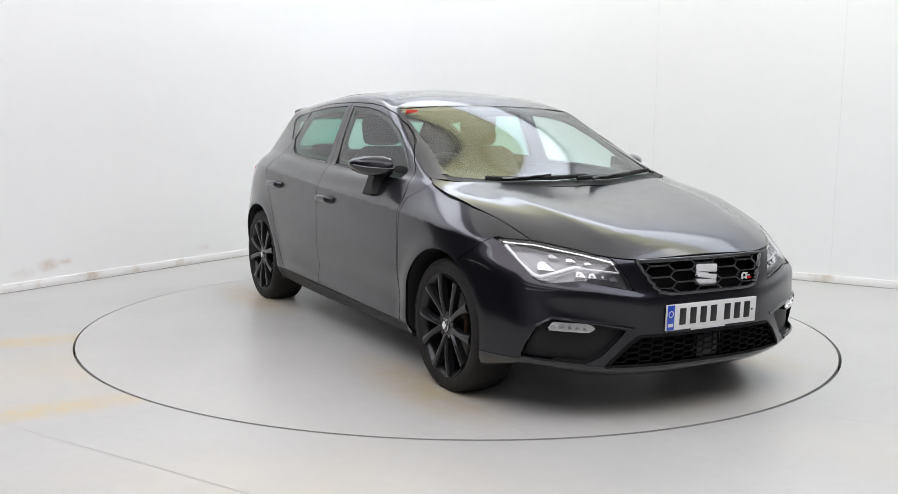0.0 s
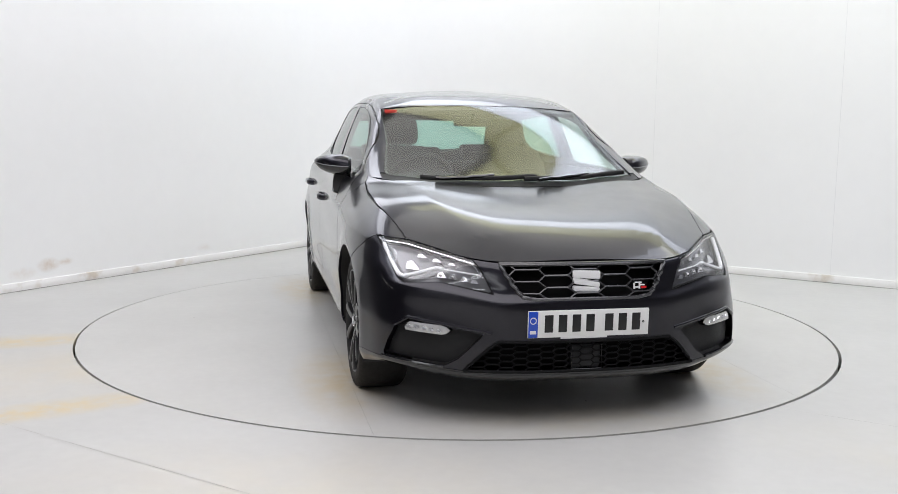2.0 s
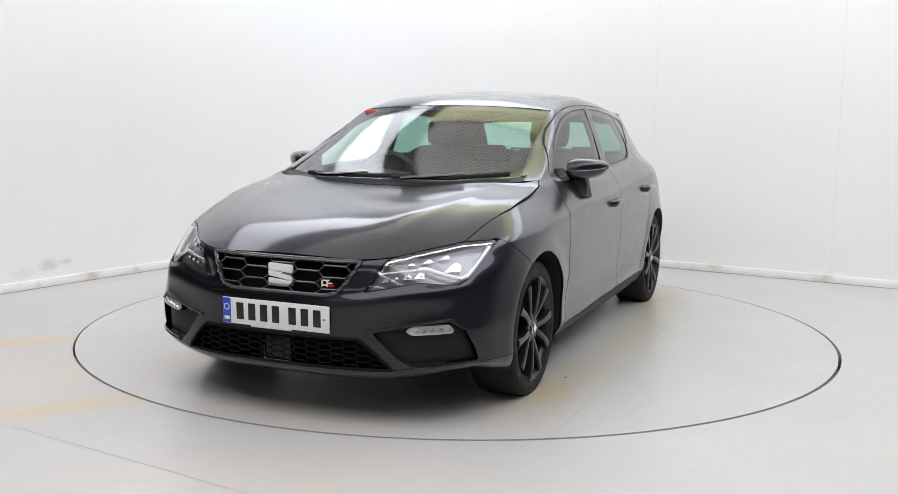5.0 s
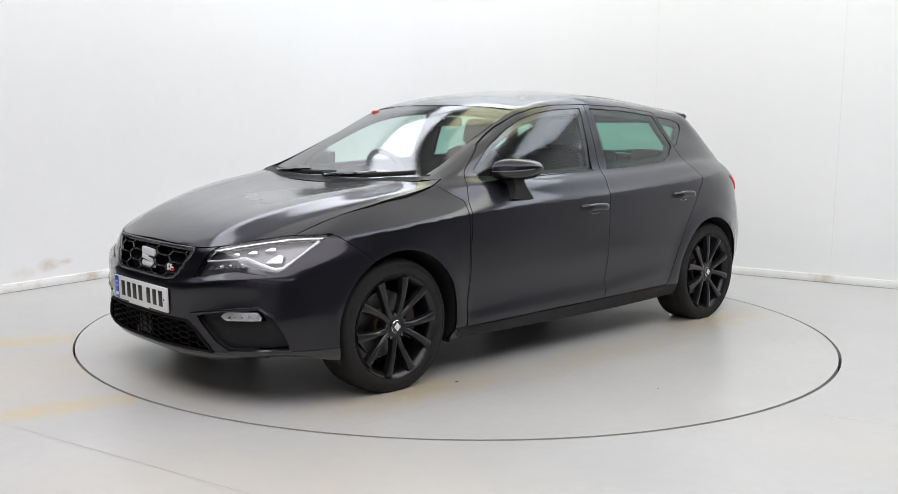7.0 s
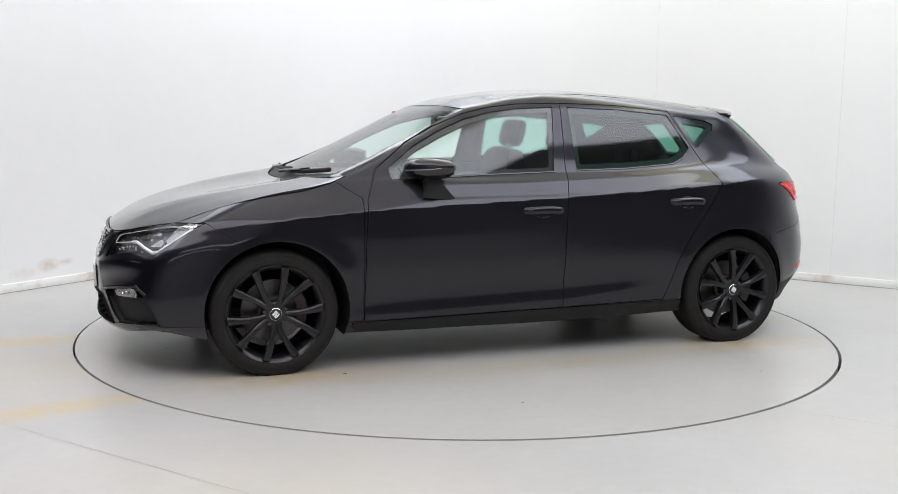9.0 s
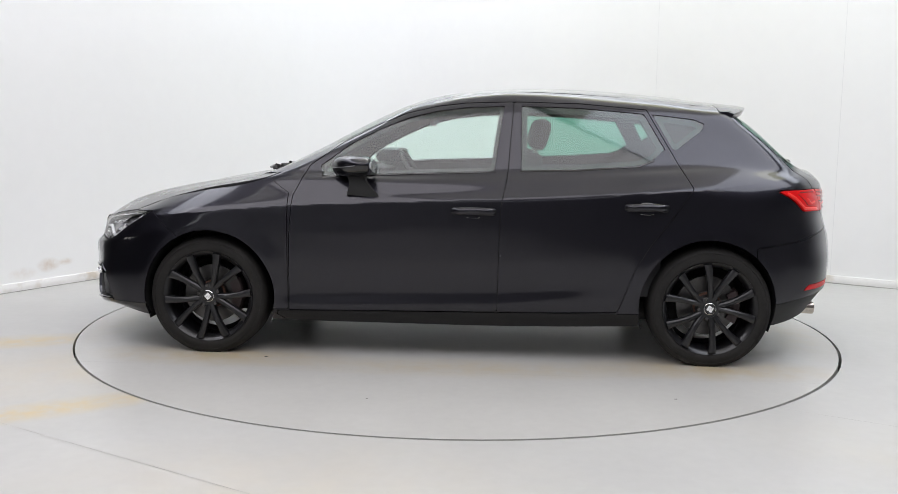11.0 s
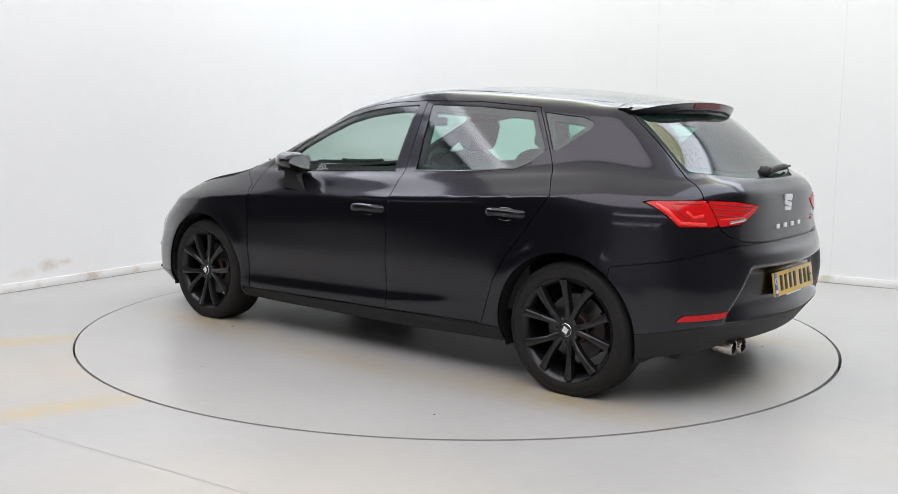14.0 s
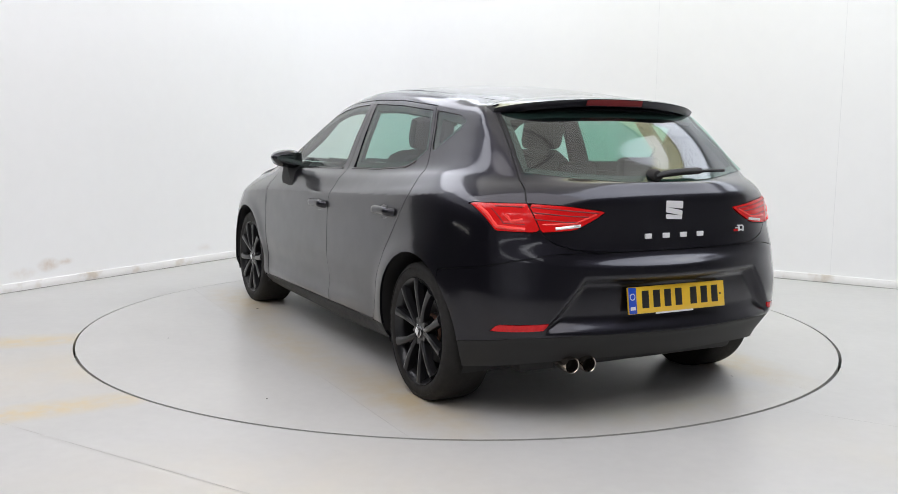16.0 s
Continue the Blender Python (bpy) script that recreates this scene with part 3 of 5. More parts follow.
DOOR_FRONT = [(2.196, .248), (2.19, .66), (2.175, .85), (2.13, .955), (2.105, 1.005), (1.93, 1.133), (1.76, 1.222), (1.60, 1.288), (1.44, 1.326), (1.286, 1.345), (1.03, 1.354), (1.056, .96), (1.086, .817), (1.094, .551), (1.097, .262)]
DOOR_REAR = [(1.097, .262), (1.094, .551), (1.086, .817), (1.056, .96), (1.03, 1.354), (.68, 1.348), (.33, 1.320), (.203, 1.096), (.107, .916), (.233, .738), (.314, .634), (.394, .50), (.446, .349), (.475, .275)]
HEADLAMP = [(.800, .748), (.775, .689), (.748, .60), (.722, .580), (.592, .594), (.388, .553), (.429, .641), (.458, .684), (.57, .716), (.69, .744)]
GRILLE = [(-.357, .67), (.357, .67), (.309, .588), (.274, .545), (.22, .534), (-.22, .534), (-.274, .545), (-.309, .588)]
INTAKE = [(-.372, .362), (.372, .362), (.42, .325), (.505, .237), (-.505, .237), (-.42, .325)]
POCKET = [(.425, .392), (.713, .440), (.765, .405), (.79, .34), (.805, .275), (.575, .254), (.525, .285)]
FOG = [(.554, .404), (.579, .422), (.713, .431), (.738, .394), (.579, .383)]
TAILGATE = [(-.3, .72), (.3, .722), (.48, .735), (.56, .760), (.605, .80), (.645, .926), (.618, 1.02), (.552, 1.287), (.54, 1.45), (-.3, 1.45)]
TAIL_LAMP = [(.792, .915), (.748, .806), (.616, .804), (.482, .813), (.352, .875), (.347, .89), (.50, .911), (.641, .921)]
REFLECTOR = [(.775, .397), (.76, .428), (.59, .443), (.615, .413)]


def arches(v):
    d = [np.hypot(v[:, 0] - ax, v[:, 2] - HUB) - .352 for ax in (FRONT_AXLE - .012, REAR_AXLE + .015)]
    d = [np.maximum(k, .6 - v[:, 1]) for k in d]
    return np.minimum(*d)


def windscreen(v):
    return np.maximum.reduce([(9.08 - v[:, 4]) * .25, (v[:, 4] - 10.96) * .2, (v[:, 3] - 3.02) * .13])


SCREEN_REAR = [(-.3, .998), (.2, 1.003), (.36, 1.013), (.603, 1.038), (.545, 1.290), (.3, 1.306), (-.3, 1.311)]


def rear_screen(v):
    return tail(SCREEN_REAR)(v)


def bonnet(v):
    gap = np.interp(v[:, 0], (2.25, 2.336, 2.508, 2.715, 2.928, 3.09, 3.2), (.74, .767, .776, .765, .718, .688, .672))
    return np.maximum.reduce([(6.06 - v[:, 4]) * .055, (v[:, 4] - 8.96) * .25, v[:, 1] - gap, 2.2 - v[:, 0]])


def front_bumper(v):
    return np.maximum((2.845 + (v[:, 2] - .67) * 1.3) - v[:, 0], (v[:, 4] - 6.0) * .06)


def fender(v):
    foot = np.interp(v[:, 2], (.85, .905, .935, .965, 1.0), (2.18, 2.27, 2.31, 2.335, 2.36))
    return np.maximum.reduce([np.maximum(2.2, foot) - v[:, 0], .25 - v[:, 2], (v[:, 4] - 9.02) * .1])


def rear_bumper(v):
    edge = np.interp(-v[:, 0], (.2, .27, .445, .588, .641, .70), (.62, .63, .657, .697, .719, .722))
    return np.maximum.reduce([v[:, 2] - edge, v[:, 0] + .22])


def diffuser(v):
    return np.maximum(v[:, 2] - np.interp(v[:, 1], (0, .45, .7, .85), (.385, .39, .375, .33)), v[:, 0] + .25)


def sill(v):
    return np.maximum.reduce([v[:, 2] - np.interp(v[:, 0], (.4, 2.2), (.268, .243)), v[:, 0] - 2.26, .36 - v[:, 0]])


def roof(v):
    return np.maximum.reduce([(12.25 - v[:, 4]) * .2, -.07 - v[:, 0]])


def loops(t):
    """Directed boundary edges of a triangle mesh."""
    e = np.concatenate([t[:, (0, 1)], t[:, (1, 2)], t[:, (2, 0)]])
    key = np.sort(e, 1)
    _, back, n = np.unique(key, axis=0, return_inverse=True, return_counts=True)
    return e[n[back.reshape(-1)] == 1]


def panel_mesh(name, v, t, sides, depth=.012, lift=0.0):
    """A panel with its folded edges. sides: 1 left, -1 right, 0 both halves as one."""
    xyz, nrm = v[:, :3] + lift * v[:, 5:8], v[:, 5:8] / np.maximum(np.linalg.norm(v[:, 5:8], axis=1, keepdims=True), 1e-9)
    if depth:
        e = loops(t)
        if sides == 0:
            e = e[~((np.abs(xyz[e[:, 0], 1]) < 1e-4) & (np.abs(xyz[e[:, 1], 1]) < 1e-4))]
        rim, at = np.unique(e, return_inverse=True)
        at = at.reshape(-1, 2)
        n = len(xyz)
        out = np.zeros((len(rim), 3))
        xyz = np.concatenate([xyz, xyz[rim], xyz[rim] - depth * nrm[rim]])
        nrm = np.concatenate([nrm, out, out])
        m = len(rim)
        quads = np.stack([n + at[:, 1], n + at[:, 0], n + m + at[:, 0], n + m + at[:, 1]], 1)
        fa, fb = xyz[quads[:, 1]] - xyz[quads[:, 0]], xyz[quads[:, 2]] - xyz[quads[:, 0]]
        fn = np.cross(fa, fb)
        fn /= np.maximum(np.linalg.norm(fn, axis=1, keepdims=True), 1e-12)
        for j in range(4):
            np.add.at(nrm, quads[:, j], fn)
        t = np.concatenate([t, quads[:, (0, 1, 2)], quads[:, (0, 2, 3)]])
    flip = np.array((1, -1, 1))
    if sides < 0:
        xyz, nrm, t = xyz * flip, nrm * flip, t[:, ::-1]
    if sides == 0:
        xyz, nrm, t = np.concatenate([xyz, xyz * flip]), np.concatenate([nrm, nrm * flip]), np.concatenate([t, t[:, ::-1] + len(xyz)])
        _, first, back = np.unique(np.concatenate([np.round(xyz, 5), np.round(nrm, 1)], 1), axis=0, return_index=True, return_inverse=True)
        xyz, nrm, t = xyz[first], nrm[first], back.reshape(-1)[t]
        t = t[(t[:, 0] != t[:, 1]) & (t[:, 1] != t[:, 2]) & (t[:, 0] != t[:, 2])]
    size = np.linalg.norm(nrm, axis=1, keepdims=True)
    nrm = np.where(size > 1e-6, nrm / np.maximum(size, 1e-9), (0, 0, 1))
    me = bpy.data.meshes.new(name)
    me.from_pydata(xyz.tolist(), [], t.tolist())
    me.update()
    me.polygons.foreach_set("use_smooth", [True] * len(me.polygons))
    me.normals_split_custom_set_from_vertices(nrm.tolist())
    return me


def on_car(name, bm, mat, label="", smooth=True):
    ob = part(name, bm, mat, car, label, smooth)
    ob.location = (-PIVOT[0], -PIVOT[1], 0)
    return ob


POINTS = grid_points()
_i = np.arange(ROWS * COLS).reshape(ROWS, COLS)
_q = np.stack([_i[:-1, :-1], _i[:-1, 1:], _i[1:, 1:], _i[1:, :-1]], -1).reshape(-1, 4)
_q = _q[:, ::-1] if np.dot(np.cross(POINTS[_q[9000, 1], :3] - POINTS[_q[9000, 0], :3], POINTS[_q[9000, 2], :3] - POINTS[_q[9000, 0], :3]), POINTS[_q[9000, 0], 5:8]) < 0 else _q
TRIS = np.concatenate([_q[:, (0, 1, 2)], _q[:, (0, 2, 3)]])


def nearest(axes, want, keep):
    """The surface's place and outward normal over a point given in two of its axes."""
    pts = POINTS[keep]
    d = ((pts[:, axes] - want) ** 2).sum(1)
    k = np.argsort(d)[:4]
    w = 1 / (d[k] + 1e-8)
    r = (pts[k] * w[:, None]).sum(0) / w.sum()
    return r[:3], r[5:8] / np.linalg.norm(r[5:8])


IS_FRONT, IS_REAR, IS_SIDE = (POINTS[:, 0] > 2.75) & (POINTS[:, 4] < 6.6), (POINTS[:, 0] < -.1), (POINTS[:, 1] > .5)


def rear_x(y, z):
    return nearest([1, 2], (abs(y), z), IS_REAR)[0][0]


def side_y(x, z):
    return nearest([0, 2], (x, z), IS_SIDE)[0][1]


def cut_body():
    """Cuts the half body into panels and links each panel, left and right."""
    left = clip(POINTS, TRIS, -arches(POINTS))
    pieces = {}

    def take(name, field, gap=.002):
        nonlocal left
        v, t = left
        f = field(v)
        pieces[name] = clip(v, t, f + gap)
        left = clip(v, t, gap - f)

    take("windscreen", windscreen, .0015)
    take("front_window", side(WIN_FRONT), .0015)
    take("rear_window", side(WIN_REAR), .0015)
    take("quarter_window", side(WIN_QUARTER), .0015)
    take("rear_screen", rear_screen, .0015)
    take("headlamp", nose(HEADLAMP))
    take("grille", nose(GRILLE))
    take("intake", nose(INTAKE))
    take("fog", nose(FOG), .001)
    take("pocket", nose(POCKET), .0)
    take("reflector", tail(REFLECTOR), .001)
    gate = tail(TAILGATE)
    lamp = tail(TAIL_LAMP)
    take("tail_inner", lambda v: np.maximum(gate(v), lamp(v)))
    take("tail_outer", lambda v: np.maximum(-gate(v), lamp(v)))
    take("tailgate", gate)
    take("bonnet", bonnet)
    take("front_lip", lambda v: np.maximum(v[:, 2] - np.interp(v[:, 1], (0, .5, .75), (.231, .236, .262)), 2.93 - v[:, 0]), .001)
    take("front_bumper", front_bumper)
    take("cowl", lambda v: np.maximum.reduce([(8.9 - v[:, 4]) * .25, (v[:, 4] - 9.12) * .25, (v[:, 3] - 3.4) * .1]), .001)
    take("front_door", side(DOOR_FRONT))
    take("rear_door", side(DOOR_REAR))
    take("front_wing", fender)
    take("diffuser", diffuser, .001)
    take("rear_bumper", rear_bumper)
    take("side_skirt", sill)
    take("roof", roof, .001)
    pieces["rear_quarter"] = left
    return pieces


def fair(key, other, degree, share=1.0, ease=0.0):
    """Fairs a panel: x (or z) becomes an even, low polynomial of y and the other axis."""
    v, t = PIECES[key]
    out = 2 if other == 0 else 0
    mid, half = v[:, other].mean(), np.ptp(v[:, other]) / 2

    def terms(y, w):
        w = (w - mid) / half
        return np.stack([y ** (2 * i) * w ** j for i in range(degree // 2 + 1) for j in range(degree + 1 - 2 * i)], 1)

    k = np.linalg.lstsq(terms(v[:, 1], v[:, other]), v[:, out], rcond=None)[0]
    f = lambda y, w: terms(y, w) @ k
    y, w, d = v[:, 1], v[:, other], 1e-4
    if ease:
        share = share * np.clip((v[:, other].max() - v[:, other] - .05) / ease, 0, 1)
    v[:, out] += share * (f(y, w) - v[:, out])
    n = np.zeros((len(v), 3))
    n[:, out], n[:, 1], n[:, other] = 1, -(f(y + d, w) - f(y - d, w)) / (2 * d), -(f(y, w + d) - f(y, w - d)) / (2 * d)
    n /= np.linalg.norm(n, axis=1, keepdims=True)
    n *= np.sign((n * v[:, 5:8]).sum(1, keepdims=True))
    share = np.reshape(share, (-1, 1)) * np.ones((len(v), 1))
    v[:, 5:8] = share * n + (1 - share) * v[:, 5:8]


PIECES = cut_body()
fair("windscreen", 2, 3)
fair("rear_screen", 2, 3)


def fair_side(key):
    """Fairs a side window: y becomes a square polynomial of x and z."""
    v, _ = PIECES[key]
    x, z = v[:, 0] - v[:, 0].mean(), v[:, 2] - v[:, 2].mean()
    k = np.linalg.lstsq(np.stack([np.ones_like(x), x, z, x * x, x * z, z * z], 1), v[:, 1], rcond=None)[0]
    v[:, 1] = np.stack([np.ones_like(x), x, z, x * x, x * z, z * z], 1) @ k
    n = np.stack([-(k[1] + 2 * k[3] * x + k[4] * z), np.ones_like(x), -(k[2] + k[4] * x + 2 * k[5] * z)], 1)
    v[:, 5:8] = n / np.linalg.norm(n, axis=1, keepdims=True)


for key in ("front_window", "rear_window", "quarter_window"):
    fair_side(key)
fair("roof", 0, 6, .8, .45)
fair("bonnet", 0, 5, .9)


def ridge():
    """Two soft creases along the bonnet, drawing together towards the grille."""
    v, _ = PIECES["bonnet"]

    def rise(x, y):
        off = np.abs(y) - np.interp(x, (2.35, 2.8, 3.35), (.56, .50, .37))
        fade = np.clip((x - 2.36) / .25, 0, 1) * np.clip((3.34 - x) / .12, 0, 1)
        return .009 * fade * np.exp(-(off / np.where(off > 0, .07, .16)) ** 2)

    x, y, d = v[:, 0].copy(), v[:, 1].copy(), 1e-3
    n = v[:, 5:8] / v[:, 7:8]
    n[:, 0] -= (rise(x + d, y) - rise(x - d, y)) / (2 * d)
    n[:, 1] -= (rise(x, y + d) - rise(x, y - d)) / (2 * d)
    n[y < 1e-6, 1] = 0
    v[:, 2] += rise(x, y)
    v[:, 5:8] = n / np.linalg.norm(n, axis=1, keepdims=True)



def ledge():
    """A shallow shelf across the front bumper, under the lamps and the grille."""
    v, _ = PIECES["front_bumper"]
    y, z, d = np.abs(v[:, 1]), v[:, 2].copy(), 1e-3
    fade = np.clip((.80 - y) / .12, 0, 1) * (v[:, 5] > .25)
    crest = np.interp(y, (0, .36, .55, .80), (.508, .512, .545, .575))

    def rise(h):
        off = h - crest
        return .020 * fade * np.interp(y, (.27, .40), (.5, 1)) * np.exp(-(off / np.where(off > 0, .030, .075)) ** 2)

    slope = (rise(z + d) - rise(z - d)) / (2 * d)
    n = v[:, 5:8].copy()
    v[:, :3] += rise(z)[:, None] * n
    n[:, 2] -= slope
    v[:, 5:8] = n / np.linalg.norm(n, axis=1, keepdims=True)



def crease(key):
    """The sharp shoulder line along the side, and the swelling low on the doors."""
    v, _ = PIECES[key]
    x, z, d = v[:, 0], v[:, 2].copy(), 1e-3
    line = np.interp(x, (-.231, .105, 1.08, 2.16, 2.5, 2.97), (.949, .908, .851, .80, .772, .725))
    sill = np.interp(x, (.5, .88, 1.08, 2.17), (.41, .371, .352, .32))
    side = np.abs(v[:, 6]) > .5
    fade = side * np.clip((x + .25) / .3, .0, 1) * np.clip((2.95 - x) / .3, 0, 1)
    low = side * np.clip((x - .45) / .3, 0, 1) * np.clip((2.35 - x) / .2, 0, 1)

    def rise(h):
        off, under = h - line, h - sill + .05
        return .009 * fade * np.exp(-np.abs(off) / np.where(off > 0, .075, .09)) + .009 * low * np.exp(-(under / .042) ** 2)

    n = v[:, 5:8].copy()
    slope = (rise(z + d) - rise(z - d)) / (2 * d)
    v[:, :3] += rise(z)[:, None] * n
    n[:, 2] -= slope * np.where(z > line, 2.4, 1.0)
    v[:, 5:8] = n / np.linalg.norm(n, axis=1, keepdims=True)


ridge()
ledge()
for key in ("front_wing", "front_door", "rear_door", "rear_quarter"):
    crease(key)
for name, label in (("front_bumper", "gloss black front bumper"), ("bonnet", "gloss black creased bonnet"), ("roof", "gloss black roof panel"), ("tailgate", "gloss black tailgate"), ("rear_bumper", "gloss black rear bumper")):
    on_car(name, panel_mesh(name, *PIECES[name], 0), PAINT, label)
on_car("front_lip", panel_mesh("front_lip", *PIECES["front_lip"], 0, .02), GLOSS, "gloss black front lip")
on_car("cowl", panel_mesh("cowl", *PIECES["cowl"], 0, .012, -.003), PLASTIC, "matt black scuttle panel")
on_car("diffuser", panel_mesh("diffuser", *PIECES["diffuser"], 0), RUBBER, "matt black rear diffuser")
DOORS = {}
for s in (1, -1):
    for name, label in (("front_wing", "gloss black front wing"), ("rear_quarter", "gloss black side frame and quarter panel"), ("front_door", "gloss black front door"), ("rear_door", "gloss black rear door")):
        DOORS[name, s] = on_car(name, panel_mesh(name, *PIECES[name], s), PAINT, label)
    on_car("side_skirt", panel_mesh("side_skirt", *PIECES["side_skirt"], s), PLASTIC, "satin black side skirt")
for name, mat in (("windscreen", SCREEN), ("rear_screen", PRIVACY)):
    on_car(name, panel_mesh(name, *PIECES[name], 0, 0, -.001), mat, "green-tinted glass" if mat is SCREEN else "dark tinted glass").visible_shadow = False
for s in (1, -1):
    for name, mat in (("front_window", SCREEN), ("rear_window", PRIVACY), ("quarter_window", PRIVACY)):
        on_car(name, panel_mesh(name, *PIECES[name], s, 0, -.003), mat, "green-tinted glass" if mat is SCREEN else "dark tinted glass").visible_shadow = False

# dark inner shell behind the panel gaps, open at the glass, lamps and wheels
_v, _t = clip(POINTS, TRIS, -(arches(POINTS) - .006))
for field, grow in ((windscreen, -.018), (side(WIN_FRONT), -.022), (side(WIN_REAR), -.03), (side(WIN_QUARTER), -.03), (rear_screen, -.03), (nose(HEADLAMP), -.004), (nose(INTAKE), 0), (nose(GRILLE), 0), (nose(POCKET), 0)):
    _v, _t = clip(_v, _t, -(field(_v) - grow))
on_car("inner_shell", panel_mesh("inner_shell", _v, _t, 0, .02, -.011), RUBBER, "matt black inner frame")


def inset(name, key, depth, mat, label, sides=0):
    """A backing that lies behind an opening, with walls that reach the skin."""
    v, t = PIECES[key]
    e = loops(t)
    v2 = v.copy()
    v2[:, :3] -= depth * v[:, 5:8]
    e = e[~((np.abs(v[e[:, 0], 1]) < 1e-4) & (np.abs(v[e[:, 1], 1]) < 1e-4))] if sides == 0 else e
    n = len(v)
    walls = np.concatenate([np.stack([e[:, 1], e[:, 0], n + e[:, 0]], 1), np.stack([e[:, 1], n + e[:, 0], n + e[:, 1]], 1)])
    return on_car(name, panel_mesh(name, np.concatenate([v, v2]), np.concatenate([t + n, walls]), sides, 0), mat, label)


# the openings' shade is put into the colour of these backings
inset("grille_backing", "grille", .06, CAVITY_SHADE, "grille backing, near black in place of shade")
inset("intake_backing", "intake", .06, CAVITY_SHADE, "intake backing, near black in place of shade")
for s in (1, -1):
    inset("bumper_pocket", "pocket", .03, PLASTIC, "matt black recess round the fog lamp", s)


# ---- wheels ----
def spoke(angle, spread):
    """One wheel spoke with a ridged section, from the hub out to the rim."""
    bm = bmesh.new()
    rings = []
    for k in range(7):
        u = k / 6
        r = .045 + u * .187
        a = radians(angle + spread * (.36 + .64 * u ** .6))
        w = .0105 + .004 * (1 - u) ** 2 + .0095 * u ** 2.2
        face = .018 - .020 * (1 - u) ** 2 - .004 * u
        c, d = Vector((math.cos(a), 0, math.sin(a))), Vector((-math.sin(a), 0, math.cos(a)))
        ring = [(-w * 1.15, face - .034), (-w, face - .006), (-w * .45, face), (w * .45, face), (w, face - .006), (w * 1.15, face - .034)]
        rings.append([bm.verts.new(c * r + d * o + Vector((0, h, 0))) for o, h in ring])
    for a, b in zip(rings, rings[1:]):
        for k in range(6):
            bm.faces.new((a[k], a[(k + 1) % 6], b[(k + 1) % 6], b[k]))
    bm.faces.new(rings[0])
    bm.faces.new(rings[-1][::-1])
    return bm


def emblem(w, h, depth, m):
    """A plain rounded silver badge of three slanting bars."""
    bm = bmesh.new()
    for z0, z1, slant in ((.62, 1.0, .05), (.31, .58, .10), (-.06 + .06, .27, .05)):
        zs = [(z0 - .5) * h, (z1 - .5) * h]
        cs = [(-w / 2, zs[0] + slant * h), (w / 2, zs[0] - slant * h * (z0 > .2)), (w / 2, zs[1] - slant * h), (-w / 2, zs[1] + slant * h * (z0 < .5))]
        fr = [bm.verts.new(m @ Vector((x, 0, z))) for x, z in cs]
        bk = [bm.verts.new(m @ Vector((x, depth, z))) for x, z in cs]
        bm.faces.new(fr)
        bm.faces.new(bk[::-1])
        for k in range(4):
            bm.faces.new((fr[k], bk[k], bk[(k + 1) % 4], fr[(k + 1) % 4]))
    bmesh.ops.bevel(bm, geom=list(bm.edges), offset=min(.004, depth * .25), segments=2, affect="EDGES")
    return bm


HUB_AT = .305


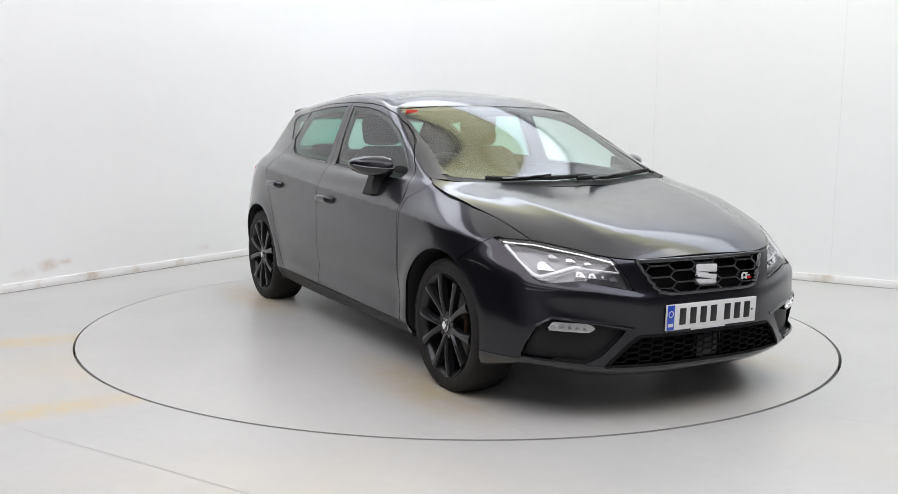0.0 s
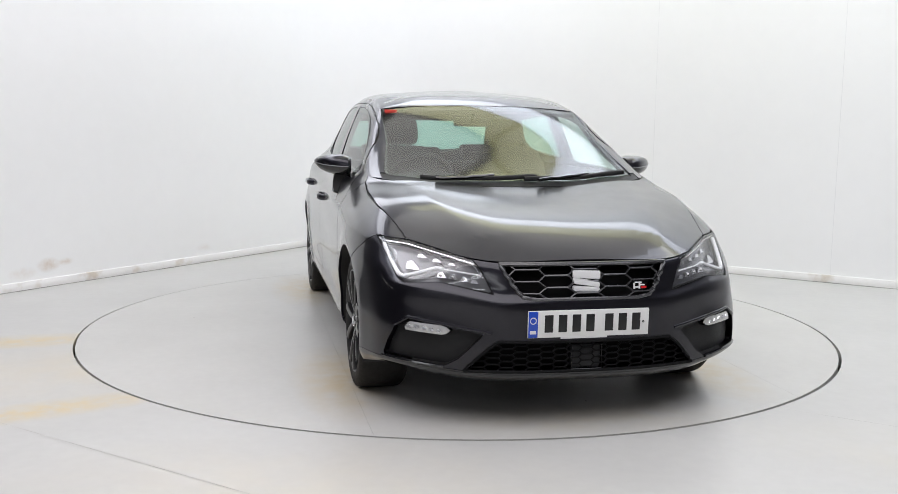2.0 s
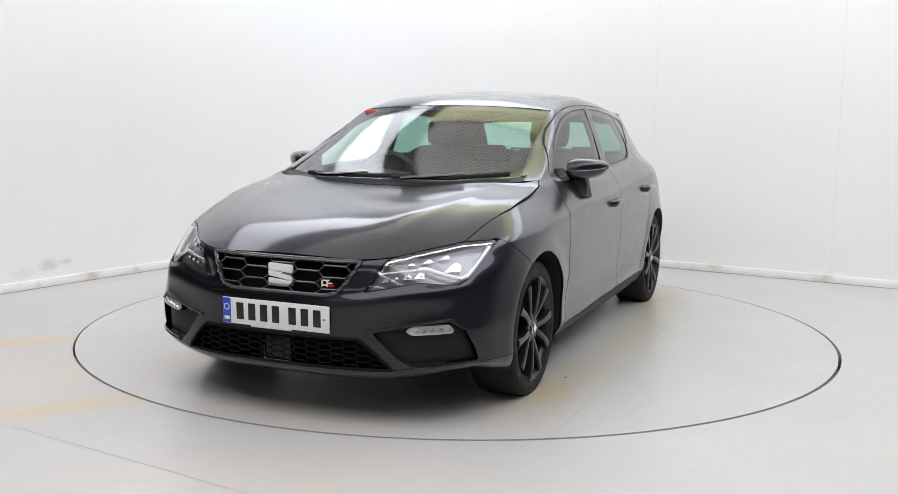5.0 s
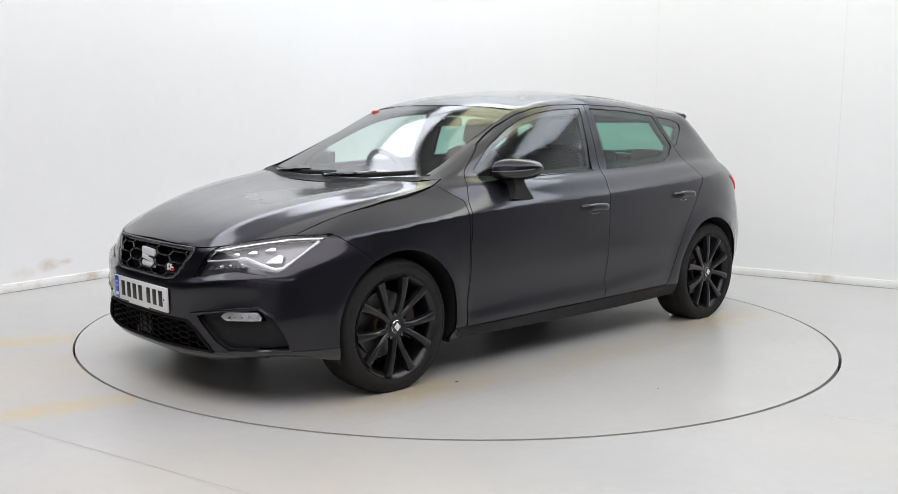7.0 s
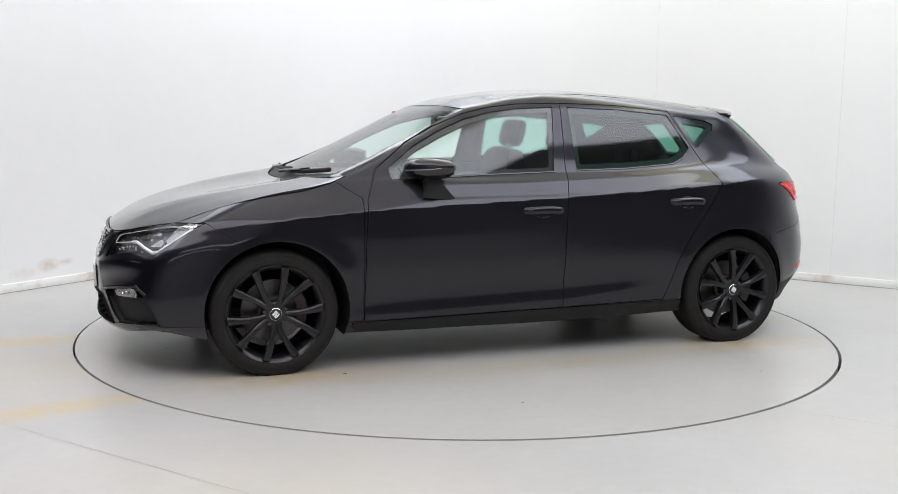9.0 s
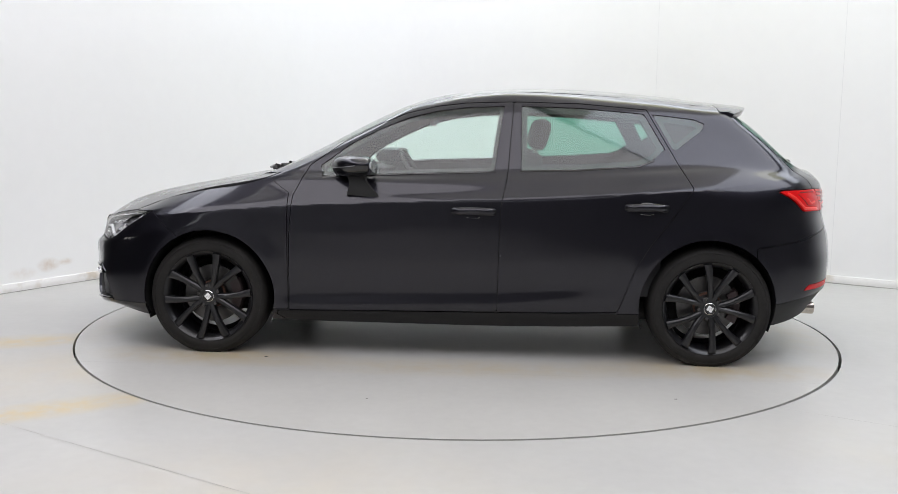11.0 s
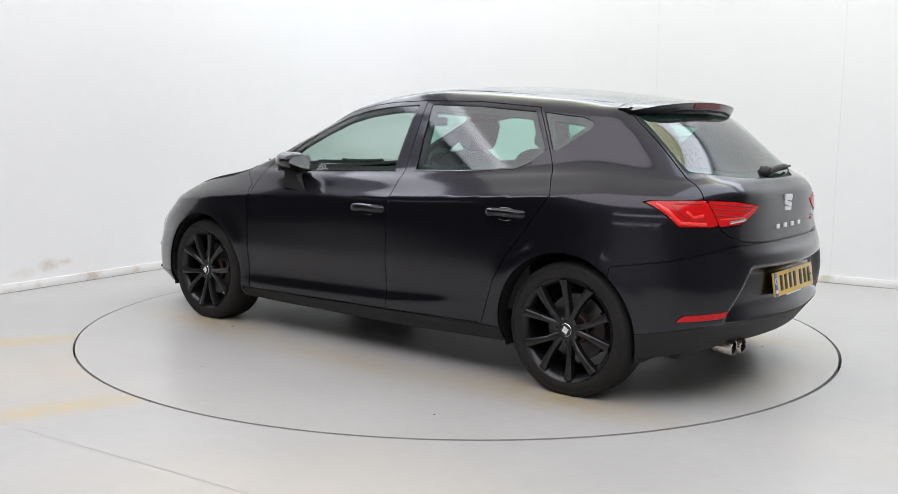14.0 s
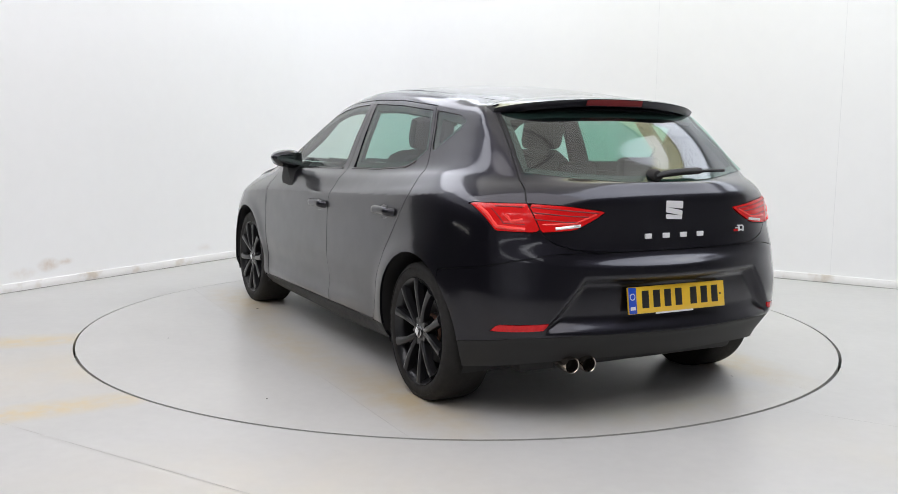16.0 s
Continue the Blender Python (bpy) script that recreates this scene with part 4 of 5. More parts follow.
def wheel(ax, s, turn):
    """A wheel: outward is +y for the left side."""
    face = .857
    m = Matrix.Translation((ax, s * face, HUB_AT)) @ Matrix.Diagonal((1, s, 1, 1))
    rim = on_car("wheel", lathe([(.196, -.17), (.222, -.19), (.226, -.185), (.215, -.10), (.213, -.03), (.222, -.006), (.236, .004), (.2415, .008), (.2425, .002), (.236, -.008), (.229, -.03), (.229, -.185), (.24, -.2), (.235, -.205), (.196, -.18)], 72, closed=True), ALLOY, "satin black twin-spoke alloy wheel")
    rim.matrix_basis = Matrix.Translation((-PIVOT[0], -PIVOT[1], 0)) @ m @ Matrix.Rotation(radians(turn), 4, "Y")
    rubber = lathe([(.238, -.205), (.262, -.216), (.295, -.212), (.310, -.198), (.3165, -.170), (.3175, -.10), (.3165, -.032), (.310, -.006), (.299, .006), (.288, .010), (.2865, .0075), (.270, .0115), (.252, .010), (.243, .005), (.238, -.01)], 120)
    # flattened where it stands
    stand = Vector((math.sin(radians(turn)), 0, -math.cos(radians(turn))))
    for q in rubber.verts:
        low = q.co.dot(stand)
        if low > HUB_AT - .0006:
            q.co -= stand * (low - HUB_AT + .0006)
            q.co.y += (.006 if q.co.y > -.1 else -.006)
    part("tyre", rubber, TYRE, rim, "dusty black low-profile tyre")
    for k in range(5):
        for d in (-1, 1):
            part("spoke", spoke(90 + 72 * k, 18 * d), ALLOY, rim)
    part("hub", lathe([(.001, -.004), (.052, -.004), (.062, -.012), (.066, -.04), (.066, -.06), (.001, -.06)], 40), ALLOY, rim)
    part("centre_cap", lathe([(.001, .0075), (.024, .0065), (.0275, .003), (.028, -.006)], 32), GLOSS, rim, "black centre cap")
    part("cap_ring", lathe([(.0272, .001), (.0285, .0055), (.0305, .004), (.031, -.002)], 36), CHROME, rim)
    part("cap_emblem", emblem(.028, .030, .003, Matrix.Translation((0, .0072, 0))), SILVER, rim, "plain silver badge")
    for k in range(5):
        a = radians(90 + 36 + 72 * k)
        part("wheel_bolt", lathe([(.001, -.002), (.008, -.002), (.010, -.006), (.0105, -.02)], 6, m=Matrix.Translation((.056 * math.cos(a), 0, .056 * math.sin(a)))), STEEL, rim)
    part("brake_disc", lathe([(.075, -.075), (.078, -.095), (.156, -.096), (.157, -.118), (.075, -.118)], 60, closed=True), STEEL, rim, "bright worn brake disc")
    part("disc_bell", lathe([(.001, -.066), (.074, -.066), (.077, -.095)], 40), RUSTED, rim, "rusty disc bell")
    return rim


def caliper(ax, s):
    """A bridge of cast metal over the edge of the brake disc."""
    bm = bmesh.new()
    rings = []
    for k in range(11):
        a = radians(180 + (k - 5) * 6.5)
        c, d = math.cos(a), math.sin(a)
        grow = 1 - .25 * abs(k - 5) / 5
        rings.append([bm.verts.new((ax + r * c, s * y, HUB_AT + r * d)) for r, y in ((.115, .792), (.165 * (1 - .02 * (1 - grow)), .797), (.172, .782), (.172, .72), (.165, .71), (.115, .72))])
    for a, b in zip(rings, rings[1:]):
        for k in range(6):
            bm.faces.new((a[k], a[(k + 1) % 6], b[(k + 1) % 6], b[k]))
    bm.faces.new(rings[0])
    bm.faces.new(rings[-1][::-1])
    return on_car("brake_caliper", bm, CALIPER, "dull grey brake caliper")


for ax, turn in ((FRONT_AXLE, 42), (REAR_AXLE, 59)):
    for s in (1, -1):
        wheel(ax, s, turn)
        caliper(ax, s)


TRIM_GLOSS = material("grey gloss trim", (.020, .020, .022), .26, spec=.5, coat=1.0, coat_ior=1.5, coat_rough=.12)
MESH = material("satin black plastic", (.007, .007, .0075), .55, spec=.07)


# ---- lamps ----
def on_front(y, z, lift=0.0):
    p, n = nearest([1, 2], (abs(y), z), IS_FRONT)
    return Vector((p[0] + lift * n[0], (p[1] + lift * n[1]) * (1 if y >= 0 else -1), z + lift * n[2]))


def on_rear(y, z, lift=0.0):
    p, n = nearest([1, 2], (abs(y), z), IS_REAR)
    return Vector((p[0] + lift * n[0], (abs(y) + lift * n[1]) * (1 if y >= 0 else -1), z + lift * n[2]))


def spread(points, n=6):
    """Points along a polyline, n to each leg."""
    out = []
    for a, b in zip(points, points[1:]):
        out += [(a[0] + (b[0] - a[0]) * k / n, a[1] + (b[1] - a[1]) * k / n) for k in range(n)]
    return out + [points[-1]]


def loft(rings, bm=None, caps=True):
    bm = bm or bmesh.new()
    rs = [[bm.verts.new(Vector(p)) for p in ring] for ring in rings]
    n = len(rs[0])
    for a, b in zip(rs, rs[1:]):
        for k in range(n):
            bm.faces.new((a[k], a[(k + 1) % n], b[(k + 1) % n], b[k]))
    if caps:
        bm.faces.new(rs[0][::-1])
        bm.faces.new(rs[-1])
    return bm


def wedge(y, z, w, h, s, depth=-.020):
    """A small three-cornered reflector on a lamp's inner face, its point upwards and inwards."""
    rings = []
    for lift, k in ((depth - .012, 1.0), (depth, .82)):
        rings.append([on_front(s * (y + dy * w * k), z + dz * h * k, lift) for dy, dz in ((-.5, -.5), (.5, -.42), (.34, .30), (.02, .5), (-.12, .42))])
    return loft(rings)


for s in (1, -1):
    lamp = on_car("headlamp", panel_mesh("headlamp", *PIECES["headlamp"], s, .004), LENS, "clear angular headlamp with a white light guide")
    lamp.visible_shadow = False
    v, t = PIECES["headlamp"]
    v2 = v.copy()
    v2[:, :3] -= .045 * v[:, 5:8]
    e = loops(t)
    walls = np.concatenate([np.stack([e[:, 1], e[:, 0], len(v) + e[:, 0]], 1), np.stack([e[:, 1], len(v) + e[:, 0], len(v) + e[:, 1]], 1)])
    vin = v.copy()
    vin[:, :3] -= .006 * v[:, 5:8]
    part("housing", panel_mesh("housing", np.concatenate([vin, v2]), np.concatenate([t + len(v), walls]), s, 0), LAMP_INSIDE, lamp, "grey lamp housing")
    guide = spread([(.783, .726), (.766, .66), (.745, .617), (.728, .609), (.60, .650), (.58, .648)])
    part("light_guide", tube([on_front(s * y, z, -.012) for y, z in guide], .0088, 8), DRL, lamp, "white light guide")
    part("light_blade", tube([on_front(s * y, z, -.012) for y, z in spread([(.58, .648), (.435, .628)])], .0038, 6), DRL, lamp, "thin white light blade")
    rim = spread([(.435, .626), (.462, .674), (.57, .704), (.69, .733), (.783, .738)])
    part("lamp_trim", tube([on_front(s * y, z, -.010) for y, z in rim], .0045, 6), CHROME, lamp)
    for y, z, w, h in ((.462, .604, .030, .022), (.500, .612, .034, .026), (.541, .621, .038, .029), (.586, .627, .042, .030)):
        part("reflector", wedge(y, z, w, h, s), LAMP_FACET, lamp, "silver reflector")
    for y, z, w, h in ((.600, .686, .040, .018), (.652, .700, .044, .020), (.695, .660, .062, .042), (.545, .674, .030, .012)):
        part("reflector", wedge(y, z, w, h, s, -.026), LAMP_FACET, lamp, "silver reflector")
    for y, z in ((.502, .609), (.543, .617), (.588, .623)):
        part("projector", lathe([(.001, 0), (.006, .003), (.008, .008)], 16, m=Matrix.Translation(on_front(s * y, z, -.016)) @ Matrix.Rotation(radians(90), 4, "Z")), CLEAR_LAMP, lamp)
    fog = on_car("fog_lamp", panel_mesh("fog_lamp", *PIECES["fog"], s, .02, .002), CLEAR_LAMP, "clear slanted fog lamp")
    for y, z in ((.60, .393), (.628, .397), (.656, .401), (.684, .404), (.71, .405)):
        part("fog_facet", wedge(y, z + .008, .020, .013, s, .006), LAMP_FACET, fog, "silver fog reflector")

for s in (1, -1):
    for key in ("tail_outer", "tail_inner"):
        lamp = on_car("tail_lamp", panel_mesh("tail_lamp", *PIECES[key], s, .012, .004), RED_LENS, "red angular tail lamp")
        lines = [[(.745, .895), (.722, .838), (.66, .836)], [(.735, .905), (.66, .905)]] if key == "tail_outer" else [[(.63, .905), (.50, .893), (.375, .882)], [(.63, .884), (.50, .872), (.42, .868)], [(.625, .858), (.52, .848), (.46, .848)]]
        if key == "tail_outer":
            part("light_band", tube([on_rear(s * y, z, .001) for y, z in spread([(.772, .902), (.742, .824), (.66, .817)], 8)], .0085, 8), RED_BRIGHT, lamp, "bright red light band")
            part("light_band", tube([on_rear(s * y, z, .0) for y, z in spread([(.715, .872), (.70, .848), (.665, .856)], 5)], .0075, 8), RED_BRIGHT, lamp, "bright red light band")
        else:
            part("light_band", tube([on_rear(s * y, z, .001) for y, z in spread([(.60, .838), (.48, .842), (.385, .878)], 8)], .005, 8), RED_BRIGHT, lamp, "bright red light band")
        for line in lines:
            part("lamp_rib", tube([on_rear(s * y, z, .0035) for y, z in spread(line, 5)], .0026, 6), RED_DEEP, lamp, "deep red rib")
        if key == "tail_inner":
            part("reversing_lens", tube([on_rear(s * y, z, -.001) for y, z in spread([(.555, .822), (.50, .828), (.455, .833)], 4)], .0085, 8), CLEAR_LAMP, lamp, "clear reversing lens")
    on_car("rear_reflector", panel_mesh("rear_reflector", *PIECES["reflector"], s, .01, .002), RED_REFLECTOR, "long red bumper reflector")


# ---- grille, intake, plates, badges ----
def lattice(name, outline, w, h, r, back, mat, label):
    """A net of long hexagons inside an outline of the nose."""
    net = on_car(name, tube([on_front(y, z, .002) for y, z in spread(outline + outline[:1], 8)][:-1], r * 1.9, 6, closed=True), mat, label)
    o = np.array(outline)
    done = set()
    rows = int((o[:, 1].max() - o[:, 1].min()) / (h * .5)) + 3
    for i in range(-1, rows):
        z0 = o[:, 1].min() + i * h * .5
        for j in range(-14, 15):
            y0 = (j + (.5 if i % 2 else 0)) * w
            hexa = [(y0 - w * .31, z0), (y0 - w * .19, z0 + h * .5), (y0 + w * .19, z0 + h * .5), (y0 + w * .31, z0)]
            for a, b in zip(hexa, hexa[1:]):
                key = round((a[0] + b[0]) / 2, 3), round((a[1] + b[1]) / 2, 3)
                f = np.linspace(0, 1, 13)
                ys, zs = a[0] + f * (b[0] - a[0]), a[1] + f * (b[1] - a[1])
                f = f[inside_of(ys, zs, outline) < -.002]
                if len(f) < 3 or key in done:
                    continue
                done.add(key)
                ends = [on_front(a[0] + k * (b[0] - a[0]), a[1] + k * (b[1] - a[1]), -back) for k in (f[0], f[-1])]
                part("bar", tube(ends, r, 6), mat, net)
    return net


lattice("grille", GRILLE, .250, .047, .0046, .004, TRIM_GLOSS, "gloss black hexagon grille")
lattice("lower_grille", INTAKE, .112, .027, .0036, .010, MESH, "matt black lower mesh grille")
on_car("grille_surround", tube([on_front(y, z, .006) for y, z in spread([(-.362, .674), (.362, .674)], 14)], .004, 6), CHROME, "thin dark chrome strip").data.materials[0] = ALLOY
FRAME = material("satin grey grille frame", (.10, .10, .105), .28, metal=.6, coat=.5)
on_car("grille_frame", tube([on_front(y, z, .007) for y, z in spread([(y * 1.012, .603 + (z - .603) * 1.03) for y, z in GRILLE] + [(GRILLE[0][0] * 1.012, .603 + (GRILLE[0][1] - .603) * 1.03)], 10)][:-1], .0048, 8, closed=True), FRAME, "satin grey frame round the grille")
for s in (1, -1):
    on_car("washer_cover", tube([on_front(s * y, z, .0005) for y, z in spread([(.535, .536), (.595, .545), (.600, .526), (.540, .518), (.535, .536)], 4)][:-1], .0013, 5, closed=True), RUBBER, "thin outline of the lamp washer cover")
for s in (1, -1):
    on_car("bumper_blade", tube([on_front(s * y, z, .001) for y, z in spread([(.805, .27), (.70, .262), (.578, .250)], 8)], .0075, 8), GLOSS, "gloss black blade under the bumper recess")
    on_car("bumper_brow", tube([on_front(s * y, z, .0) for y, z in spread([(.40, .398), (.55, .424), (.713, .446), (.768, .408)], 8)], .007, 8), PAINT, "gloss black brow over the fog lamp")

radar = on_car("sensor_cover", box(3.40, 3.444, -.062, .062, .245, .345, .008), PLASTIC, "square black sensor cover")
part("sensor_frame", tube([(3.446, y, z) for y, z in ((-.066, .24), (.066, .24), (.066, .352), (-.066, .352))], .005, 6, closed=True), GLOSS, radar)


def number_plate(m, mat, label):
    """Plate with a blue band and plain bars in place of its characters; local x to the reader's right, y away."""
    def bar(x, z, w, h, depth=.0062, bev=.0008):
        return box(x - w / 2, x + w / 2, -depth, -.002, z - h / 2, z + h / 2, bev, m=m)
    plate = on_car("number_plate", box(-.26, .26, -.005, .006, -.0555, .0555, .002, m=m), mat, label)
    part("plate_band", box(-.2585, -.219, -.0056, -.002, -.054, .054, .0005, m=m), BLUE, plate, "blue band with a pale mark")
    part("band_mark", bar(-.239, -.032, .026, .014, .0066), WHITE_INK, plate)
    part("band_ring", lathe([(.0105, -.0062), (.0125, -.0066), (.0145, -.0062)], 24, m=m @ Matrix.Translation((-.239, 0, .016))), WHITE_INK, plate)
    for x in (-.172, -.113, -.054, .005, .086, .145, .204):
        part("character_bar", bar(x, .002, .036, .072), BLACK_INK, plate, "black bar")
    part("dealer_strip", bar(-.02, -.0585, .20, .007, .0055), WHITE_INK, plate, "pale strip")
    part("plate_screw", lathe([(.001, -.0075), (.004, -.007), (.0055, -.004)], 12, m=m @ Matrix.Translation((.236, 0, 0))), STEEL, plate)
    return plate


number_plate(Matrix.Translation((3.462, 0, .437)) @ Matrix.Rotation(radians(90), 4, "Z") @ Matrix.Rotation(radians(2), 4, "X"), WHITE_PLATE, "white front number plate with blue band")
number_plate(Matrix.Translation((-.7290, 0, .522)) @ Matrix.Rotation(radians(-90), 4, "Z") @ Matrix.Rotation(radians(-9), 4, "X"), YELLOW_PLATE, "yellow rear number plate with blue band")
on_car("plate_holder", box(3.436, 3.457, -.255, .255, .372, .486, .004), PLASTIC, "black plate holder")
on_car("front_emblem", emblem(.118, .093, .014, Matrix.Translation((3.418, 0, .602)) @ Matrix.Rotation(radians(90), 4, "Z")), SILVER, "plain silver grille badge").location.x += .006
on_car("tailgate_emblem", emblem(.088, .084, .010, Matrix.Translation((rear_x(0, .885) - .006, -.008, .885)) @ Matrix.Rotation(radians(-90), 4, "Z") @ Matrix.Rotation(radians(3), 4, "X")), SILVER, "plain silver tailgate badge")
for k in range(4):
    y = .132 - k * .094
    p = on_rear(y, .781, .003)
    on_car("badge_bar", box(p.x - .003, p.x + .004, y - .017, y + .017, .771, .792, .0012), SILVER, "small silver bar")
for place, turn in ((on_front(.235, .582, .004), 1), (on_rear(-.385, .795, .004), -1)):
    badge = on_car("trim_badge", box(-.003, .003, -.024, -.004, -.012, -.006, .001, m=Matrix.Translation(place)), SILVER, "small silver and red trim badge")
    for y0, y1, z0, z1 in ((-.030, -.024, -.016, .008), (-.024, .006, .008, .013), (-.006, .000, -.016, .008), (.000, .020, -.002, .002)):
        part("badge_stroke", box(-.003, .004, y0, y1, z0, z1, .001, m=Matrix.Translation(place)), SILVER, badge)
    part("badge_accent", box(-.002, .003, .004, .028, -.015, -.005, .001, m=Matrix.Translation(place)), RED_REFLECTOR, badge)


# ---- mirrors, handles, wipers, spoiler ----
MIRROR_SECTIONS = [(.792, 1.955, 1.800, 1.050, .965), (.81, 1.975, 1.775, 1.058, .955), (.84, 1.970, 1.757, 1.064, .950), (.88, 1.945, 1.752, 1.063, .955), (.92, 1.905, 1.752, 1.057, .965), (.95, 1.865, 1.755, 1.048, .980), (.968, 1.830, 1.762, 1.036, 1.000), (.976, 1.808, 1.775, 1.028, 1.012)]


def mirror_ring(section, s, top):
    y, xf, xr, zt, zb = section
    zm = zb + (zt - zb) * .44
    xm, hx = (xf + xr) / 2, (xf - xr) / 2
    pts = []
    for k in range(13):
        a = math.pi * k / 12
        c, d = math.cos(a), math.sin(a)
        x = xm + hx * math.copysign(abs(c) ** (.75 if c > 0 else .35), c)
        z = zm + (zt - zm) * d ** .7 if top else zm - (zm - zb) * d ** .8
        pts.append((x, s * y, z))
    return pts


for s in (1, -1):
    shell_top = on_car("door_mirror", loft([mirror_ring(q, s, True) for q in MIRROR_SECTIONS]), PAINT, "gloss black door mirror")
    part("mirror_base", loft([mirror_ring(q, s, False) for q in MIRROR_SECTIONS]), GLOSS, shell_top, "black lower mirror shell")
    part("indicator_strip", tube([(mirror_ring(q, s, True)[1][0] + .001, s * q[0], mirror_ring(q, s, True)[0][2]) for q in MIRROR_SECTIONS[1:-1]], .0022, 6), LAMP_INSIDE, shell_top, "thin clear indicator strip")
    part("mirror_glass", loft([[(1.7495, s * (.80 + .155 * k / 8), .972 + .034 * (k / 8) ** 2), (1.7495, s * (.80 + .155 * k / 8), 1.048 - .022 * (k / 8) ** 2), (1.764, s * (.80 + .155 * k / 8), 1.048 - .022 * (k / 8) ** 2), (1.764, s * (.80 + .155 * k / 8), .972 + .034 * (k / 8) ** 2)] for k in range(9)]), MIRROR, shell_top, "mirror glass")
    part("mirror_arm", loft([[(1.90, s * .79, .975), (1.80, s * .79, .975), (1.80, s * .87, .965), (1.89, s * .87, .965)], [(1.885, s * .79, .935), (1.785, s * .79, .93), (1.79, s * .872, .935), (1.875, s * .88, .935)], [(1.885, s * .81, .905), (1.75, s * .81, .895), (1.755, s * .872, .893), (1.875, s * .885, .90)], [(1.895, s * .83, .862), (1.705, s * .83, .846), (1.71, s * .870, .846), (1.885, s * .878, .862)]]), RUBBER, shell_top, "black mirror arm")


def door_handle(x0, x1, z, s, door):
    pts, n = [], 12
    for k in range(n + 1):
        u = k / n
        x = x0 + (x1 - x0) * u
        out = .034 * min(1, math.sin(math.pi * u) * 2.2) ** .6 - .004
        pts.append((x, s * (side_y(x, z) + out), z + .006 * math.sin(math.pi * u)))
    handle = part("door_handle", tube(pts, .0135, 12, flat=1.45), PAINT, door, "gloss black pull handle")
    xm = (x0 + x1) / 2
    bm = bmesh.new()
    bmesh.ops.create_uvsphere(bm, u_segments=20, v_segments=10, radius=1, matrix=Matrix.Translation((xm, s * side_y(xm, z), z - .004)) @ Matrix.Diagonal((.066, .0060, .034, 1)))
    part("handle_cup", bm, GLOSS, door, "dark handle recess")
    # the glint at the recess's lower edge, made as a thin chrome line
    part("handle_glint", tube([(xm - .035 + .07 * k / 8, s * (side_y(xm, z - .03) + .001), z - .028 - .006 * math.sin(math.pi * k / 8)) for k in range(9)], .0026, 6), CHROME, door, "chrome line standing in for the recess glint")
    return handle


for s in (1, -1):
    door_handle(1.118, 1.335, .786, s, DOORS["front_door", s])
    door_handle(.238, .446, .820, s, DOORS["rear_door", s])


def waist_seal(line, s, door):
    """A thin gloss strip along the foot of a side window."""
    return part("waist_seal", tube([(x, s * (side_y(x, z) + .001), z) for x, z in spread(line, 6)], .0052, 6), GLOSS, door, "thin gloss black window seal")


for s in (1, -1):
    waist_seal([(2.03, .944), (1.56, .970), (1.118, .985)], s, DOORS["front_door", s])
    waist_seal([(.992, .991), (.68, 1.001), (.377, 1.024), (.296, 1.056)], s, DOORS["rear_door", s])


def spoiler():
    rings = []
    for k in range(41):
        w = -1 + 2 * k / 40
        y, a = .563 * w, abs(w)
        drop = .048 * a ** 2.2
        back = -.264 + .105 * a ** 4 + .02 * a ** 2
        end = max(0, (a - .78) / .22) ** 1.6
        thin = 1 - .4 * end
        top = 1.354 - drop * .86 - .006 * end
        rings.append([(-.064, y, 1.3725 - drop - .008 * end), (-.12, y, 1.3715 - drop - .006 * end), (back + .03, y, top + .007 * thin), (back, y, top), (back + .003, y, top - .010 * thin), (back + .016, y, top - .034 * thin), (-.165 + .03 * end, y, top - .044 * thin), (-.075, y, top - .034 * thin)])
    return loft(rings)


wing = on_car("roof_spoiler", spoiler(), PAINT, "gloss black roof spoiler")
part("brake_light", loft([[(-.2655 + .02 * (y / .563) ** 2, y, 1.3505 - .04 * abs(y / .563) ** 2.2), (-.256, y, 1.3505 - .04 * abs(y / .563) ** 2.2), (-.248, y, 1.322), (-.2580 + .02 * (y / .563) ** 2, y, 1.3250)] for y in (-.155 + .031 * k for k in range(11))]), RED_DEEP, wing, "dark red high brake light")


def on_glass(y, b, lift):
    p, n = nearest([1, 4], (abs(y), b), POINTS[:, 0] > 1.4)
    return Vector((p[0] + lift * n[0], (p[1] if y >= 0 else -p[1]), p[2] + lift * n[2]))


for y0, y1, b0, b1 in ((-.50, .10, 9.05, 9.12), (.02, .61, 9.07, 9.12)):
    arm = on_car("windscreen_wiper", tube([on_glass(y0 + (y1 - y0) * k / 14, b0 + (b1 - b0) * k / 14, .014) for k in range(15)], .0085, 8, flat=1.4), RUBBER, "black wiper lying along the screen")
    part("wiper_arm", tube([on_glass(y0 + (y1 - y0) * (.12 + .5 * k / 8), b0 - .05 + (b1 - b0 + .05) * k / 8, .024) for k in range(9)], .009, 8), GLOSS, arm, "black wiper arm")
rw = on_car("rear_wiper", tube([Vector((-.584, .02, 1.022)), Vector((-.594, -.02, 1.034)), Vector((-.587, -.12, 1.042)), Vector((-.576, -.23, 1.044))], .017, 10, flat=.9), RUBBER, "black rear wiper")
part("wiper_blade", tube([Vector((-.576, -.20, 1.040)), Vector((-.564, -.30, 1.043)), Vector((-.538, -.41, 1.042))], .007, 8), RUBBER, rw)
